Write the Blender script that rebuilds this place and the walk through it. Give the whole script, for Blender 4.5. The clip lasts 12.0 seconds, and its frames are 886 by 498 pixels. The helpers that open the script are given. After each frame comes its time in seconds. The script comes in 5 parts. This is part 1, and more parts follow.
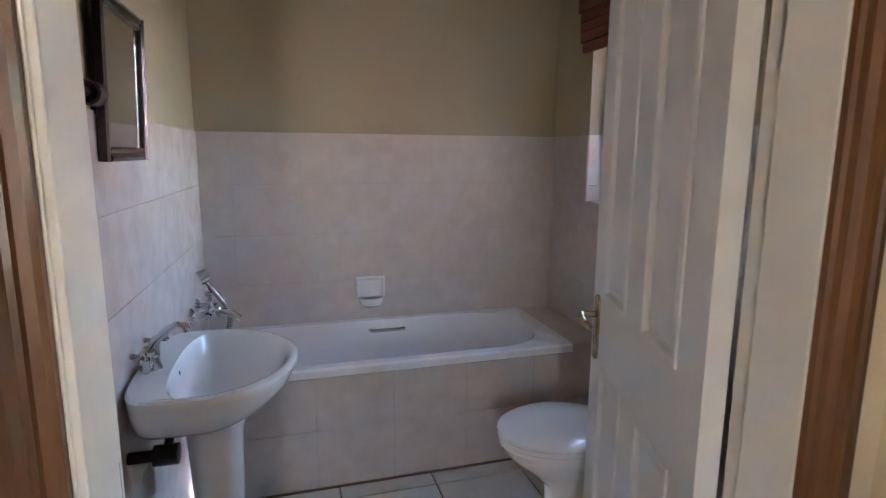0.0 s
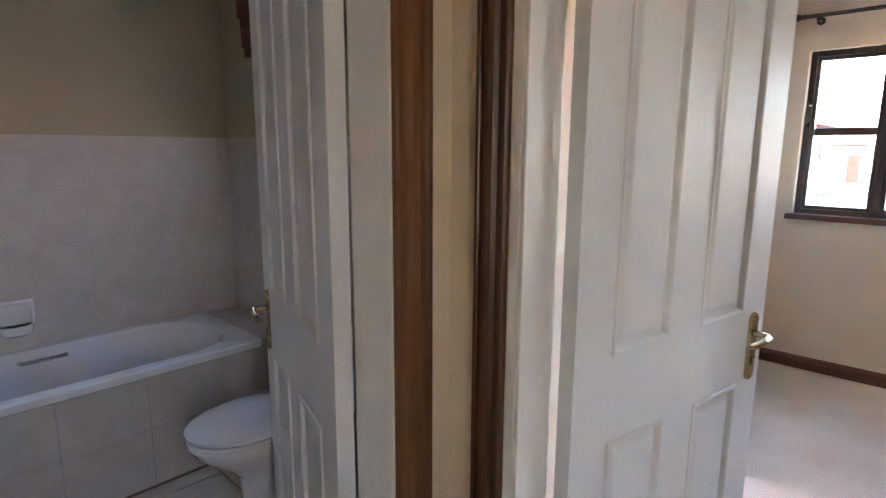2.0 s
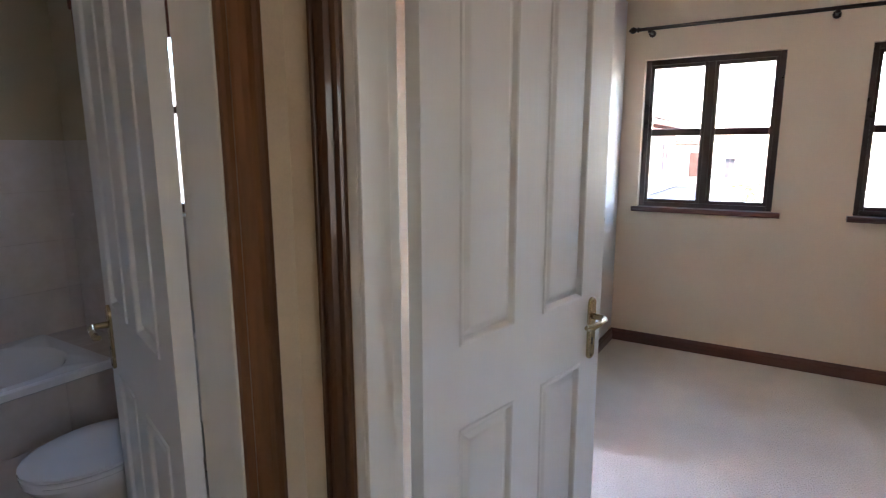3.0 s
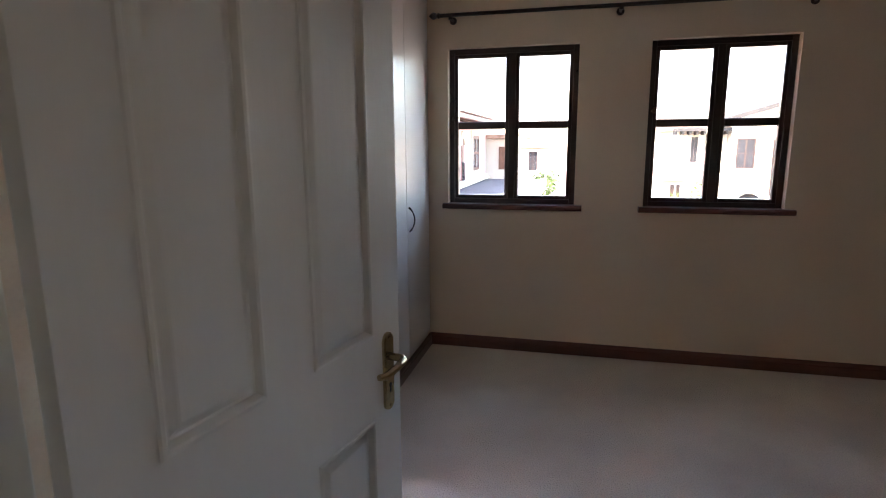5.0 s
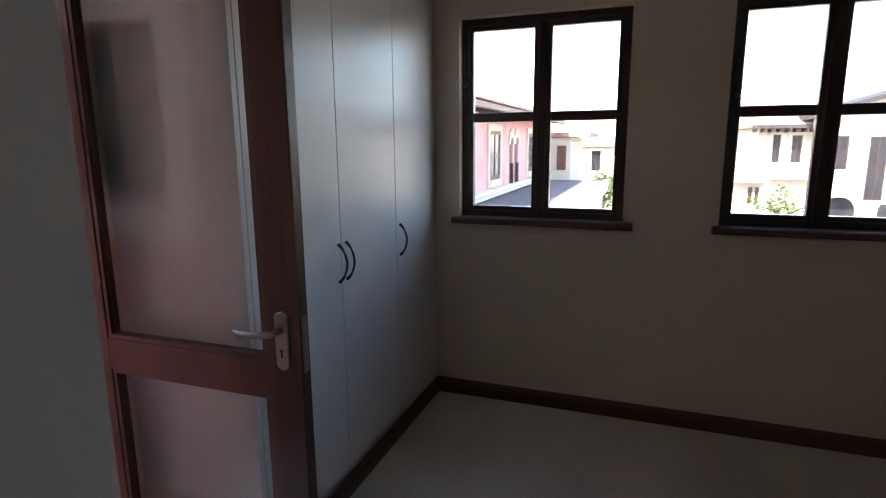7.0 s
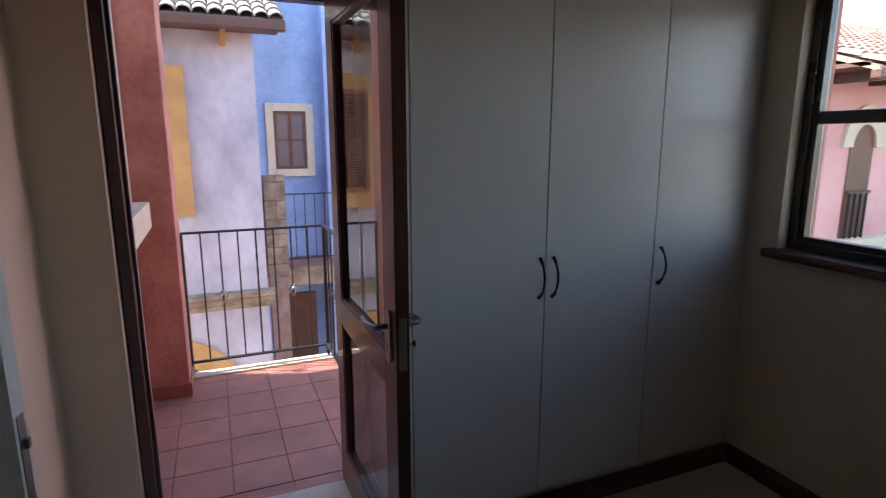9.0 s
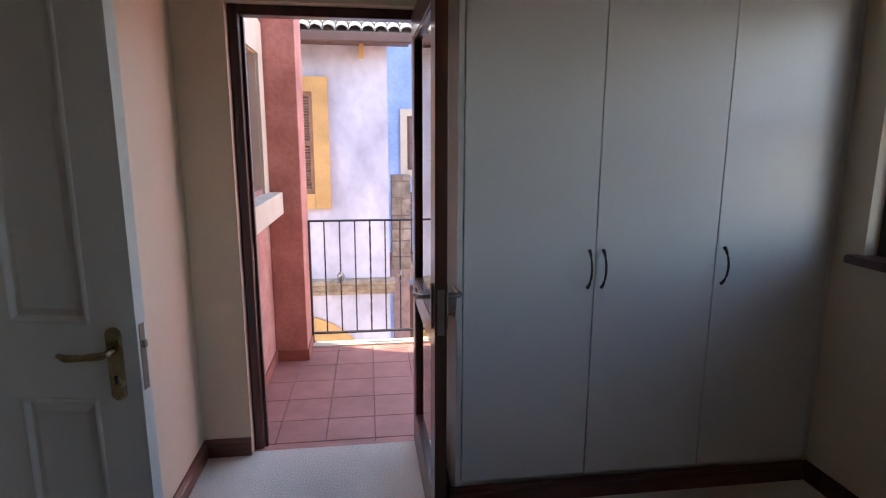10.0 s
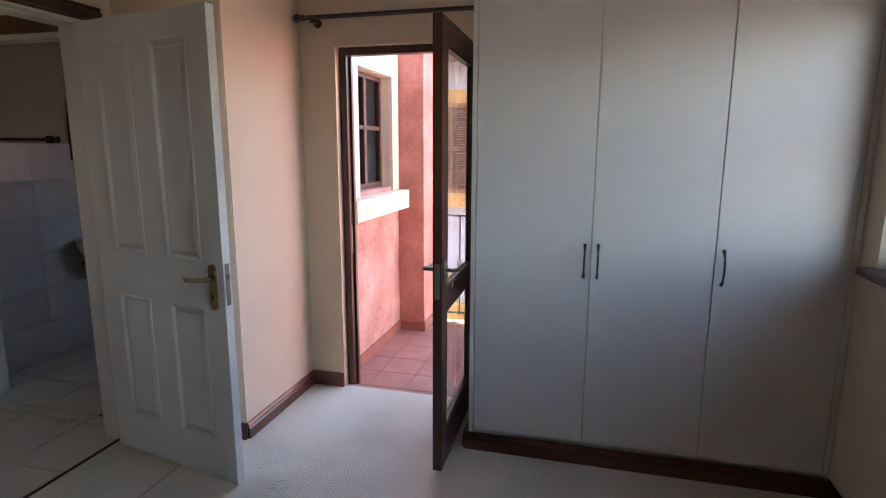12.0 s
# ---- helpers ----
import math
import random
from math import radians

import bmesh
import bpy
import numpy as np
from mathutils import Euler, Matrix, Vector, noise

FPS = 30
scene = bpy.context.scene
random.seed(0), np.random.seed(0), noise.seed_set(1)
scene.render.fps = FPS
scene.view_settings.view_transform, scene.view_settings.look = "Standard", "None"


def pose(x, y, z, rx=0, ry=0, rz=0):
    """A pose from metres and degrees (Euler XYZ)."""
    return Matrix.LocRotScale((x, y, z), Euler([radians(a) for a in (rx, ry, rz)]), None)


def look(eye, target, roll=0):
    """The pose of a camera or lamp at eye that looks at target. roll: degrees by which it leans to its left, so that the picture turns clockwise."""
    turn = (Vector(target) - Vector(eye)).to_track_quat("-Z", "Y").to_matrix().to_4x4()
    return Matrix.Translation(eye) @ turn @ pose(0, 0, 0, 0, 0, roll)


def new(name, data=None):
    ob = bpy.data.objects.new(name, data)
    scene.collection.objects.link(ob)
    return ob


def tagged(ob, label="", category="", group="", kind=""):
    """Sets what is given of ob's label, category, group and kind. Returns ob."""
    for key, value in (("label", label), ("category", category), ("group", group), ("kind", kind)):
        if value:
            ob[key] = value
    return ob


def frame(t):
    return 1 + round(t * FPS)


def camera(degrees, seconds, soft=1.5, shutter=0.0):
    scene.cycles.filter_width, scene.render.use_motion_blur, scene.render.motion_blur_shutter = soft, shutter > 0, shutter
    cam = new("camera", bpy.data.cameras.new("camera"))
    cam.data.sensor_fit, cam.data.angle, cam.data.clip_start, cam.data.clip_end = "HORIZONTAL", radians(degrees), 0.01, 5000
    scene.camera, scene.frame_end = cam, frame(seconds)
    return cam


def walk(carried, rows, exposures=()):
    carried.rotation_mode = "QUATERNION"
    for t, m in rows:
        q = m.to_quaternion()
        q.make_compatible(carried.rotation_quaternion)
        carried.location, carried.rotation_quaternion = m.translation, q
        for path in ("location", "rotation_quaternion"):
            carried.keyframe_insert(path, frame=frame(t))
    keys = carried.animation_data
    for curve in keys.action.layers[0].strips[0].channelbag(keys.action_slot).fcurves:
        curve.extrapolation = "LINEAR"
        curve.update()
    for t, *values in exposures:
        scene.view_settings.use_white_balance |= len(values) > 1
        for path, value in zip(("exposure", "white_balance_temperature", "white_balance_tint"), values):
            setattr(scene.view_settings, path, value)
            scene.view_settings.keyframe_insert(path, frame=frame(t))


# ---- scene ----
cam = camera(77.4, 12.0, soft=1.1, shutter=0.2)
PATH = [
    (0, (0.108, 0.424, 1.425), (0.665, 2.315, 1.084), 0.38),
    (0.5, (0.105, 0.365, 1.432), (0.886, 2.175, 1.094), 0.35),
    (1, (0.111, 0.316, 1.444), (1.135, 2.000, 1.106), 0.34),
    (1.5, (0.112, 0.254, 1.447), (1.366, 1.777, 1.117), 0.35),
    (2, (0.134, 0.218, 1.465), (1.563, 1.571, 1.109), 0.29),
    (2.5, (0.147, 0.177, 1.464), (1.713, 1.371, 1.114), -0.04),
    (3, (0.169, 0.134, 1.468), (1.845, 1.167, 1.115), -0.16),
    (3.5, (0.200, 0.116, 1.467), (1.970, 0.976, 1.111), -0.33),
    (3.7, (0.227, 0.122, 1.464), (2.031, 0.909, 1.107), -0.18),
    (5.3, (0.736, 0.182, 1.464), (2.648, 0.631, 1.089), -0.40),
    (5.5, (0.813, 0.143, 1.463), (2.724, 0.600, 1.091), -0.43),
    (6, (1.024, 0.103, 1.458), (2.931, 0.574, 1.084), -0.57),
    (6.5, (1.286, 0.130, 1.443), (3.192, 0.613, 1.078), -0.54),
    (6.7, (1.380, 0.127, 1.444), (3.273, 0.657, 1.079), -0.50),
    (8.3, (2.010, -0.290, 1.494), (3.236, 1.242, 1.106), -0.17),
    (8.5, (2.065, -0.365, 1.493), (3.170, 1.258, 1.112), -0.01),
    (9, (2.251, -0.509, 1.502), (3.002, 1.304, 1.115), -0.05),
    (9.5, (2.383, -0.691, 1.474), (2.860, 1.214, 1.099), -0.05),
    (10, (2.494, -0.839, 1.477), (2.754, 1.109, 1.107), 0.20),
    (10.5, (2.678, -0.950, 1.462), (2.656, 1.017, 1.097), 0.19),
    (11, (2.901, -1.098, 1.482), (2.597, 0.845, 1.118), 0.14),
    (11.5, (3.128, -1.232, 1.500), (2.706, 0.688, 1.131), 0.04),
    (12, (3.342, -1.336, 1.500), (2.848, 0.568, 1.139), 0.19),
]
EXPOSURES = [(0.0, 6.2, 7200, 17), (1.5, 5.95, 7100, 16), (2.5, 5.55, 6750, 17), (3.5, 5.1, 6750, 17), (5.5, 3.65, 7100, 18), (6.5, 3.35, 6700, 16), (8.5, 2.15, 6700, 15), (9.5, 2.7, 6900, 15), (10.5, 3.3, 6900, 15), (12.0, 3.85, 7200, 15)]
walk(cam, [(t, look(eye, target, roll)) for t, eye, target, roll in PATH], EXPOSURES)


# ---- world and light ----
SUN_EL, SUN_AZ = 48.0, 293.0
world = bpy.data.worlds.new("sky")
scene.world = world
world.use_nodes = True
wn = world.node_tree.nodes
sky = wn.new("ShaderNodeTexSky")
sky.sky_type, sky.sun_disc = "NISHITA", False
sky.sun_elevation, sky.sun_rotation = radians(SUN_EL), radians(SUN_AZ)
wn["Background"].inputs["Strength"].default_value = 0.15
world.node_tree.links.new(sky.outputs[0], wn["Background"].inputs["Color"])
sun = new("sun", bpy.data.lights.new("sun", "SUN"))
sun.data.energy, sun.data.angle, sun.data.color = 2.6, radians(0.5), (1.0, 0.95, 0.88)
sd = Vector((math.sin(radians(SUN_AZ)) * math.cos(radians(SUN_EL)), math.cos(radians(SUN_AZ)) * math.cos(radians(SUN_EL)), math.sin(radians(SUN_EL))))
sun.matrix_world = look(sd * 30, (0, 0, 0))
# fill lamp added in a made-up slot behind the camera, to lighten the hall
hall_fill = new("hall_fill_lamp", bpy.data.lights.new("hall_fill_lamp", "AREA"))
hall_fill.data.shape, hall_fill.data.size, hall_fill.data.size_y = "RECTANGLE", 0.15, 1.0
hall_fill.data.energy, hall_fill.data.color = 0.135, (1.0, 0.94, 0.85)
hall_fill.matrix_world = look((-0.35, -1.55, 1.4), (0.0, 1.0, 1.2))
# sky light that falls in at the bathroom's window
bath_day = new("bathroom_daylight", bpy.data.lights.new("bathroom_daylight", "AREA"))
bath_day.data.shape, bath_day.data.size, bath_day.data.size_y = "RECTANGLE", 0.64, 0.82
bath_day.data.energy, bath_day.data.color = 0.036, (0.62, 0.80, 1.0)
bath_day.matrix_world = look((1.74, 2.585, 1.615), (0.0, 2.585, 1.615))


# ---- materials ----
def surf(name, col, rough=0.6, var=0.08, scale=2.5, grain=90.0, bump=0.05, metal=0.0, other=None, stretch=(1, 1, 1), spec=0.5, coat=0.0, per=0.0, place=False):
    """A painted, stained or mineral surface: two scales of colour variation and a fine relief."""
    m = bpy.data.materials.new(name)
    m.use_nodes = True
    nt, N = m.node_tree, m.node_tree.nodes
    b = N["Principled BSDF"]
    tc, mp = N.new("ShaderNodeTexCoord"), N.new("ShaderNodeMapping")
    mp.inputs["Scale"].default_value = stretch
    if place:
        geo = N.new("ShaderNodeNewGeometry")
        nt.links.new(geo.outputs["Position"], mp.inputs["Vector"])
    else:
        nt.links.new(tc.outputs["Object"], mp.inputs["Vector"])
    big, fine = N.new("ShaderNodeTexNoise"), N.new("ShaderNodeTexNoise")
    big.inputs["Scale"].default_value, big.inputs["Detail"].default_value = scale, 5
    fine.inputs["Scale"].default_value, fine.inputs["Detail"].default_value = grain, 4
    nt.links.new(mp.outputs[0], big.inputs["Vector"])
    nt.links.new(mp.outputs[0], fine.inputs["Vector"])
    ramp = N.new("ShaderNodeValToRGB")
    lo = tuple(c * (1 - var) for c in col)
    hi = other if other else tuple(min(1, c * (1 + var)) for c in col)
    ramp.color_ramp.elements[0].position, ramp.color_ramp.elements[1].position = 0.32, 0.68
    ramp.color_ramp.elements[0].color, ramp.color_ramp.elements[1].color = (*lo, 1), (*hi, 1)
    nt.links.new(big.outputs["Fac"], ramp.inputs["Fac"])
    mul = N.new("ShaderNodeMix")
    mul.data_type, mul.blend_type = "RGBA", "MULTIPLY"
    mul.inputs[0].default_value = min(1, var * 3)
    g = N.new("ShaderNodeValToRGB")
    g.color_ramp.elements[0].color, g.color_ramp.elements[1].color = (0.72, 0.72, 0.72, 1), (1, 1, 1, 1)
    g.color_ramp.elements[0].position, g.color_ramp.elements[1].position = 0.3, 0.6
    nt.links.new(fine.outputs["Fac"], g.inputs["Fac"])
    nt.links.new(ramp.outputs[0], mul.inputs[6])
    nt.links.new(g.outputs[0], mul.inputs[7])
    last = mul.outputs[2]
    if per:
        oi, mr, hs = N.new("ShaderNodeObjectInfo"), N.new("ShaderNodeMapRange"), N.new("ShaderNodeHueSaturation")
        mr.inputs["To Min"].default_value, mr.inputs["To Max"].default_value = 1 - per, 1 + per
        nt.links.new(oi.outputs["Random"], mr.inputs["Value"])
        nt.links.new(mr.outputs[0], hs.inputs["Value"])
        nt.links.new(last, hs.inputs["Color"])
        last = hs.outputs[0]
    nt.links.new(last, b.inputs["Base Color"])
    rr = N.new("ShaderNodeMapRange")
    rr.inputs["To Min"].default_value, rr.inputs["To Max"].default_value = max(0.02, rough - 0.07), min(1, rough + 0.07)
    nt.links.new(big.outputs["Fac"], rr.inputs["Value"])
    nt.links.new(rr.outputs[0], b.inputs["Roughness"])
    b.inputs["Metallic"].default_value = metal
    b.inputs["Specular IOR Level"].default_value = spec
    b.inputs["Coat Weight"].default_value = coat
    if bump:
        bp = N.new("ShaderNodeBump")
        bp.inputs["Strength"].default_value, bp.inputs["Distance"].default_value = bump, 0.01
        nt.links.new(fine.outputs["Fac"], bp.inputs["Height"])
        nt.links.new(bp.outputs[0], b.inputs["Normal"])
    return m


def glass_mat(name, tint=(1, 1, 1), rough=0.0, ior=1.12):
    m = bpy.data.materials.new(name)
    m.use_nodes = True
    b = m.node_tree.nodes["Principled BSDF"]
    b.inputs["Base Color"].default_value = (*tint, 1)
    b.inputs["Transmission Weight"].default_value, b.inputs["Roughness"].default_value, b.inputs["IOR"].default_value = 1.0, rough, ior
    return m


CREAM = surf("cream_wall_paint", (0.72, 0.60, 0.45), 0.6, 0.05, 1.3, 160, 0.10)
BATHPAINT = surf("khaki_wall_paint", (0.43, 0.355, 0.24), 0.6, 0.05, 1.3, 160, 0.10)
CEIL = surf("white_ceiling_paint", (0.84, 0.82, 0.77), 0.8, 0.03, 1.5, 120, 0.08)
WHITE = surf("white_gloss_paint", (0.75, 0.72, 0.66), 0.34, 0.02, 2.0, 60, 0.04, stretch=(1, 1, 0.15))
GRAINED = surf("white_grained_door_skin", (0.75, 0.745, 0.73), 0.36, 0.015, 3.0, 45, 0.10, stretch=(1, 1, 0.08))
MELAMINE = surf("white_melamine", (0.74, 0.74, 0.725), 0.33, 0.02, 0.35, 220, 0.03)
MAHOG = surf("varnished_mahogany", (0.085, 0.030, 0.009), 0.42, 0.35, 5, 46, 0.10, other=(0.185, 0.070, 0.018), stretch=(1, 1, 0.08), coat=0.06)
DARKW = surf("dark_stained_wood", (0.066, 0.022, 0.015), 0.34, 0.3, 6, 50, 0.10, other=(0.110, 0.036, 0.022), stretch=(1, 1, 0.1), coat=0.25)
DARKH = surf("dark_stained_wood_lengthwise", (0.095, 0.028, 0.017), 0.34, 0.3, 6, 50, 0.10, other=(0.150, 0.046, 0.027), stretch=(0.1, 0.1, 1), coat=0.25)
CARPET = surf("cut_pile_carpet", (0.75, 0.685, 0.58), 0.96, 0.15, 1.2, 130, 0.8, spec=0.1)
WTILE = surf("marbled_wall_tile", (0.59, 0.52, 0.475), 0.24, 0.015, 13.0, 22, 0.0, other=(0.64, 0.575, 0.54), per=0.010, place=True)
FTILE = surf("cream_floor_tile", (0.66, 0.60, 0.53), 0.30, 0.06, 4.0, 60, 0.03, per=0.03, place=True)
GROUT = surf("brown_grout", (0.20, 0.14, 0.10), 0.9, 0.15, 8, 120, 0.15)
PGROUT = surf("pale_grout", (0.53, 0.46, 0.41), 0.9, 0.10, 8, 120, 0.15)
CERAM = surf("white_glazed_ceramic", (0.80, 0.80, 0.80), 0.10, 0.01, 1, 20, 0.0, coat=0.5)
ACRYL = surf("white_enamel", (0.80, 0.79, 0.79), 0.16, 0.015, 1, 20, 0.0, coat=0.3)
CHROME = surf("chrome", (0.55, 0.55, 0.57), 0.10, 0.02, 8, 80, 0.0, metal=1.0)
BRASS = surf("worn_brass", (0.50, 0.40, 0.24), 0.26, 0.2, 22, 120, 0.05, metal=1.0)
STEEL = surf("satin_steel", (0.30, 0.28, 0.255), 0.38, 0.15, 22, 120, 0.05, metal=1.0)
BLACK = surf("black_metal", (0.025, 0.023, 0.024), 0.38, 0.2, 10, 90, 0.06)
BLACKP = surf("black_plastic", (0.015, 0.015, 0.016), 0.4, 0.1, 10, 60, 0.02)
IRON = surf("painted_iron", (0.02, 0.02, 0.022), 0.45, 0.3, 14, 90, 0.12)
KNOT = surf("worn_silvered_iron", (0.30, 0.29, 0.27), 0.4, 0.3, 30, 90, 0.1, metal=0.7)
TERRA = surf("terracotta_tile", (0.35, 0.150, 0.110), 0.55, 0.12, 6, 70, 0.06, other=(0.42, 0.195, 0.150), per=0.07, place=True)
TERRASK = surf("terracotta_skirting", (0.31, 0.105, 0.070), 0.6, 0.12, 6, 70, 0.06, per=0.05)
CEMENT = surf("tile_cement", (0.34, 0.24, 0.20), 0.95, 0.2, 9, 120, 0.2)
PINK = surf("salmon_limewash", (0.55, 0.24, 0.185), 0.85, 0.22, 3.2, 30, 0.25, other=(0.66, 0.37, 0.31))
REDPL = surf("red_limewash", (0.49, 0.185, 0.135), 0.85, 0.20, 3.5, 30, 0.25, other=(0.60, 0.28, 0.215))
SURR = surf("cream_plaster", (0.64, 0.57, 0.43), 0.8, 0.08, 4, 60, 0.12)
LAV = surf("lavender_limewash", (0.49, 0.475, 0.57), 0.88, 0.12, 2.2, 14, 0.2, other=(0.66, 0.65, 0.735), stretch=(1, 1, 0.7))
BLUE = surf("blue_limewash", (0.27, 0.41, 0.68), 0.88, 0.14, 1.8, 24, 0.2, other=(0.40, 0.55, 0.80))
OCHRE = surf("ochre_plaster", (0.60, 0.355, 0.14), 0.8, 0.12, 5, 60, 0.1)
STONEM = surf("weathered_stone", (0.30, 0.23, 0.16), 0.9, 0.3, 7, 50, 0.5, other=(0.44, 0.36, 0.27), per=0.12)
SHUT = surf("faded_wood_shutter", (0.30, 0.15, 0.09), 0.6, 0.2, 8, 60, 0.1)
BROWNW = surf("brown_exterior_wood", (0.13, 0.055, 0.03), 0.5, 0.25, 5, 60, 0.1)
GUTTER = surf("brown_gutter", (0.125, 0.060, 0.040), 0.5, 0.12, 5, 60, 0.05)
RTILE = surf("weathered_clay_roof_tile", (0.42, 0.36, 0.30), 0.9, 0.35, 9, 60, 0.3, other=(0.66, 0.60, 0.52), per=0.15)
RTILE2 = surf("orange_clay_roof_tile", (0.36, 0.205, 0.14), 0.9, 0.3, 3, 60, 0.3, other=(0.50, 0.36, 0.28))
PINK2 = surf("rose_limewash", (0.68, 0.34, 0.31), 0.85, 0.1, 0.9, 20, 0.1, other=(0.76, 0.45, 0.42))
CREAM2 = surf("ivory_facade_paint", (0.50, 0.46, 0.38), 0.85, 0.06, 0.9, 20, 0.1)
ASPH = surf("grey_roof_felt", (0.13, 0.12, 0.12), 0.85, 0.15, 1.5, 60, 0.2)
PAVE = surf("brick_paving", (0.34, 0.27, 0.22), 0.9, 0.2, 0.8, 14, 0.2)
LEAF = surf("green_leaf", (0.06, 0.11, 0.025), 0.55, 0.3, 4, 40, 0.0, other=(0.11, 0.17, 0.04))
BARK = surf("bark", (0.10, 0.07, 0.045), 0.9, 0.3, 6, 60, 0.4)
BLIND = surf("red_bamboo_blind", (0.16, 0.045, 0.025), 0.6, 0.3, 20, 120, 0.15, stretch=(1, 0.1, 1))
MFRAME = surf("near_black_wood", (0.030, 0.012, 0.010), 0.3, 0.3, 6, 60, 0.08, coat=0.3)
GLASS = glass_mat("window_glass", (0.97, 0.985, 0.98))
DOORGLASS = glass_mat("door_glass", (0.95, 0.97, 0.96), 0.0, 1.30)
BATHGLASS = glass_mat("obscured_bathroom_glass", (0.50, 0.60, 0.68), 0.25)
FROST = surf("curtained_glass", (0.17, 0.16, 0.165), 0.12, 0.1, 3, 30, 0.0)
# dark panes, and the shade coloured into the ivory house's archways
DGLASS_SHADE = surf("dark_glass_and_arch_shade", (0.03, 0.03, 0.034), 0.25, 0.2, 2, 20, 0.0, spec=0.15)
DARKROOF = surf("dark_roof_edge", (0.035, 0.03, 0.028), 0.7, 0.25, 5, 60, 0.1)
MIRROR = surf("mirror_silver", (0.9, 0.9, 0.9), 0.02, 0.0, 1, 10, 0.0, metal=1.0)


# ---- building blocks ----
def box(bm, x0, x1, y0, y1, z0, z1, bev=0.0):
    r = bmesh.ops.create_cube(bm, size=1, matrix=Matrix.Translation(((x0 + x1) / 2, (y0 + y1) / 2, (z0 + z1) / 2)) @ Matrix.Diagonal((abs(x1 - x0), abs(y1 - y0), abs(z1 - z0), 1)))
    if bev:
        es = list({e for v in r["verts"] for e in v.link_edges})
        bmesh.ops.bevel(bm, geom=es, offset=bev, segments=2, affect="EDGES", profile=0.5)


def loft(bm, loops, cap0=True, cap1=True, closed=True):
    """Rings of points of equal number, joined in order."""
    rings = [[bm.verts.new(p) for p in lp] for lp in loops]
    n = len(rings[0])
    for a, b in zip(rings, rings[1:]):
        for i in range(n if closed else n - 1):
            j = (i + 1) % n
            bm.faces.new((a[i], a[j], b[j], b[i]))
    if cap0:
        bm.faces.new(rings[0][::-1])
    if cap1:
        bm.faces.new(rings[-1])


def tube(bm, pts, r, n=10, radii=None):
    """A round bar along points."""
    pts = [Vector(p) for p in pts]
    loops = []
    for i, p in enumerate(pts):
        d = (pts[min(i + 1, len(pts) - 1)] - pts[max(i - 1, 0)]).normalized()
        ref = Vector((0, 0, 1)) if abs(d.z) < 0.9 else Vector((1, 0, 0))
        u = d.cross(ref).normalized()
        v = d.cross(u)
        rr = radii[i] if radii else r
        loops.append([p + (u * math.cos(2 * math.pi * k / n) + v * math.sin(2 * math.pi * k / n)) * rr for k in range(n)])
    loft(bm, loops)


def ball(bm, c, r, s=(1, 1, 1), n=12):
    bmesh.ops.create_uvsphere(bm, u_segments=n, v_segments=max(6, n // 2 + 2), radius=r, matrix=Matrix.Translation(c) @ Matrix.Diagonal((*s, 1)))


def prism(bm, pts, axis, d0, d1):
    """A flat outline of (a, b) pairs pushed along an axis: x takes (y, z), y takes (x, z), z takes (x, y)."""
    def put(a, b, d):
        return {"x": (d, a, b), "y": (a, d, b), "z": (a, b, d)}[axis]
    loft(bm, [[put(a, b, d0) for a, b in pts], [put(a, b, d1) for a, b in pts]])


def mould(bm, p0, p1, out, up, prof):
    """A moulding of constant section from p0 to p1; prof holds (out, up) offsets."""
    out, up = Vector(out), Vector(up)
    loft(bm, [[Vector(p) + out * a + up * b for a, b in prof] for p in (p0, p1)])


def finish(bm, name, mat, smooth=False, auto=True):
    bmesh.ops.recalc_face_normals(bm, faces=bm.faces)
    me = bpy.data.meshes.new(name)
    bm.to_mesh(me)
    bm.free()
    me.materials.append(mat)
    if smooth:
        for p in me.polygons:
            p.use_smooth = True
        me.set_sharp_from_angle(angle=radians(38))
    return me


def thing(name, label, category, group="", kind="", at=None):
    ob = new(name)
    ob.empty_display_size = 0.1
    if at is not None:
        ob.matrix_basis = at if isinstance(at, Matrix) else Matrix.Translation(at)
    return tagged(ob, label, category, group, kind)


def root_of(ob):
    while ob.parent:
        ob = ob.parent
    return ob


def part(name, bm, mat, parent, label="", smooth=False, local=False):
    """Links a bmesh as one mesh object under a thing or a part. The bmesh is in world metres unless local."""
    me = finish(bm, name, mat, smooth)
    if not local:
        me.transform(root_of(parent).matrix_basis.inverted())
    ob = new(name, me)
    ob.parent = parent
    return tagged(ob, label)


def solid(name, bm, mat, label="", category="", kind="", group="", smooth=False):
    return tagged(new(name, finish(bm, name, mat, smooth)), label, category, group, kind)


def boxes(*bs, bev=0.0):
    bm = bmesh.new()
    for b in bs:
        box(bm, *b, bev=bev)
    return bm


def wall(name, mat, label, *bs):
    return solid(name, boxes(*bs), mat, label, "wall", "structure")


TILES = {}


def tile(parent, mat, c, size, bev=0.003, name="tile"):
    """One tile: a bevelled plate of the given size about c, under a piece of the setting."""
    key = (mat.name, *(round(v, 3) for v in size), name)
    if key not in TILES:
        bm = bmesh.new()
        box(bm, -size[0] / 2, size[0] / 2, -size[1] / 2, size[1] / 2, -size[2] / 2, size[2] / 2)
        es = [e for e in bm.edges]
        bmesh.ops.bevel(bm, geom=es, offset=bev, segments=1, affect="EDGES")
        TILES[key] = finish(bm, name, mat)
    ob = new(name, TILES[key])
    ob.parent = parent
    ob.matrix_basis = root_of(parent).matrix_basis.inverted() @ Matrix.Translation(c)
    return ob


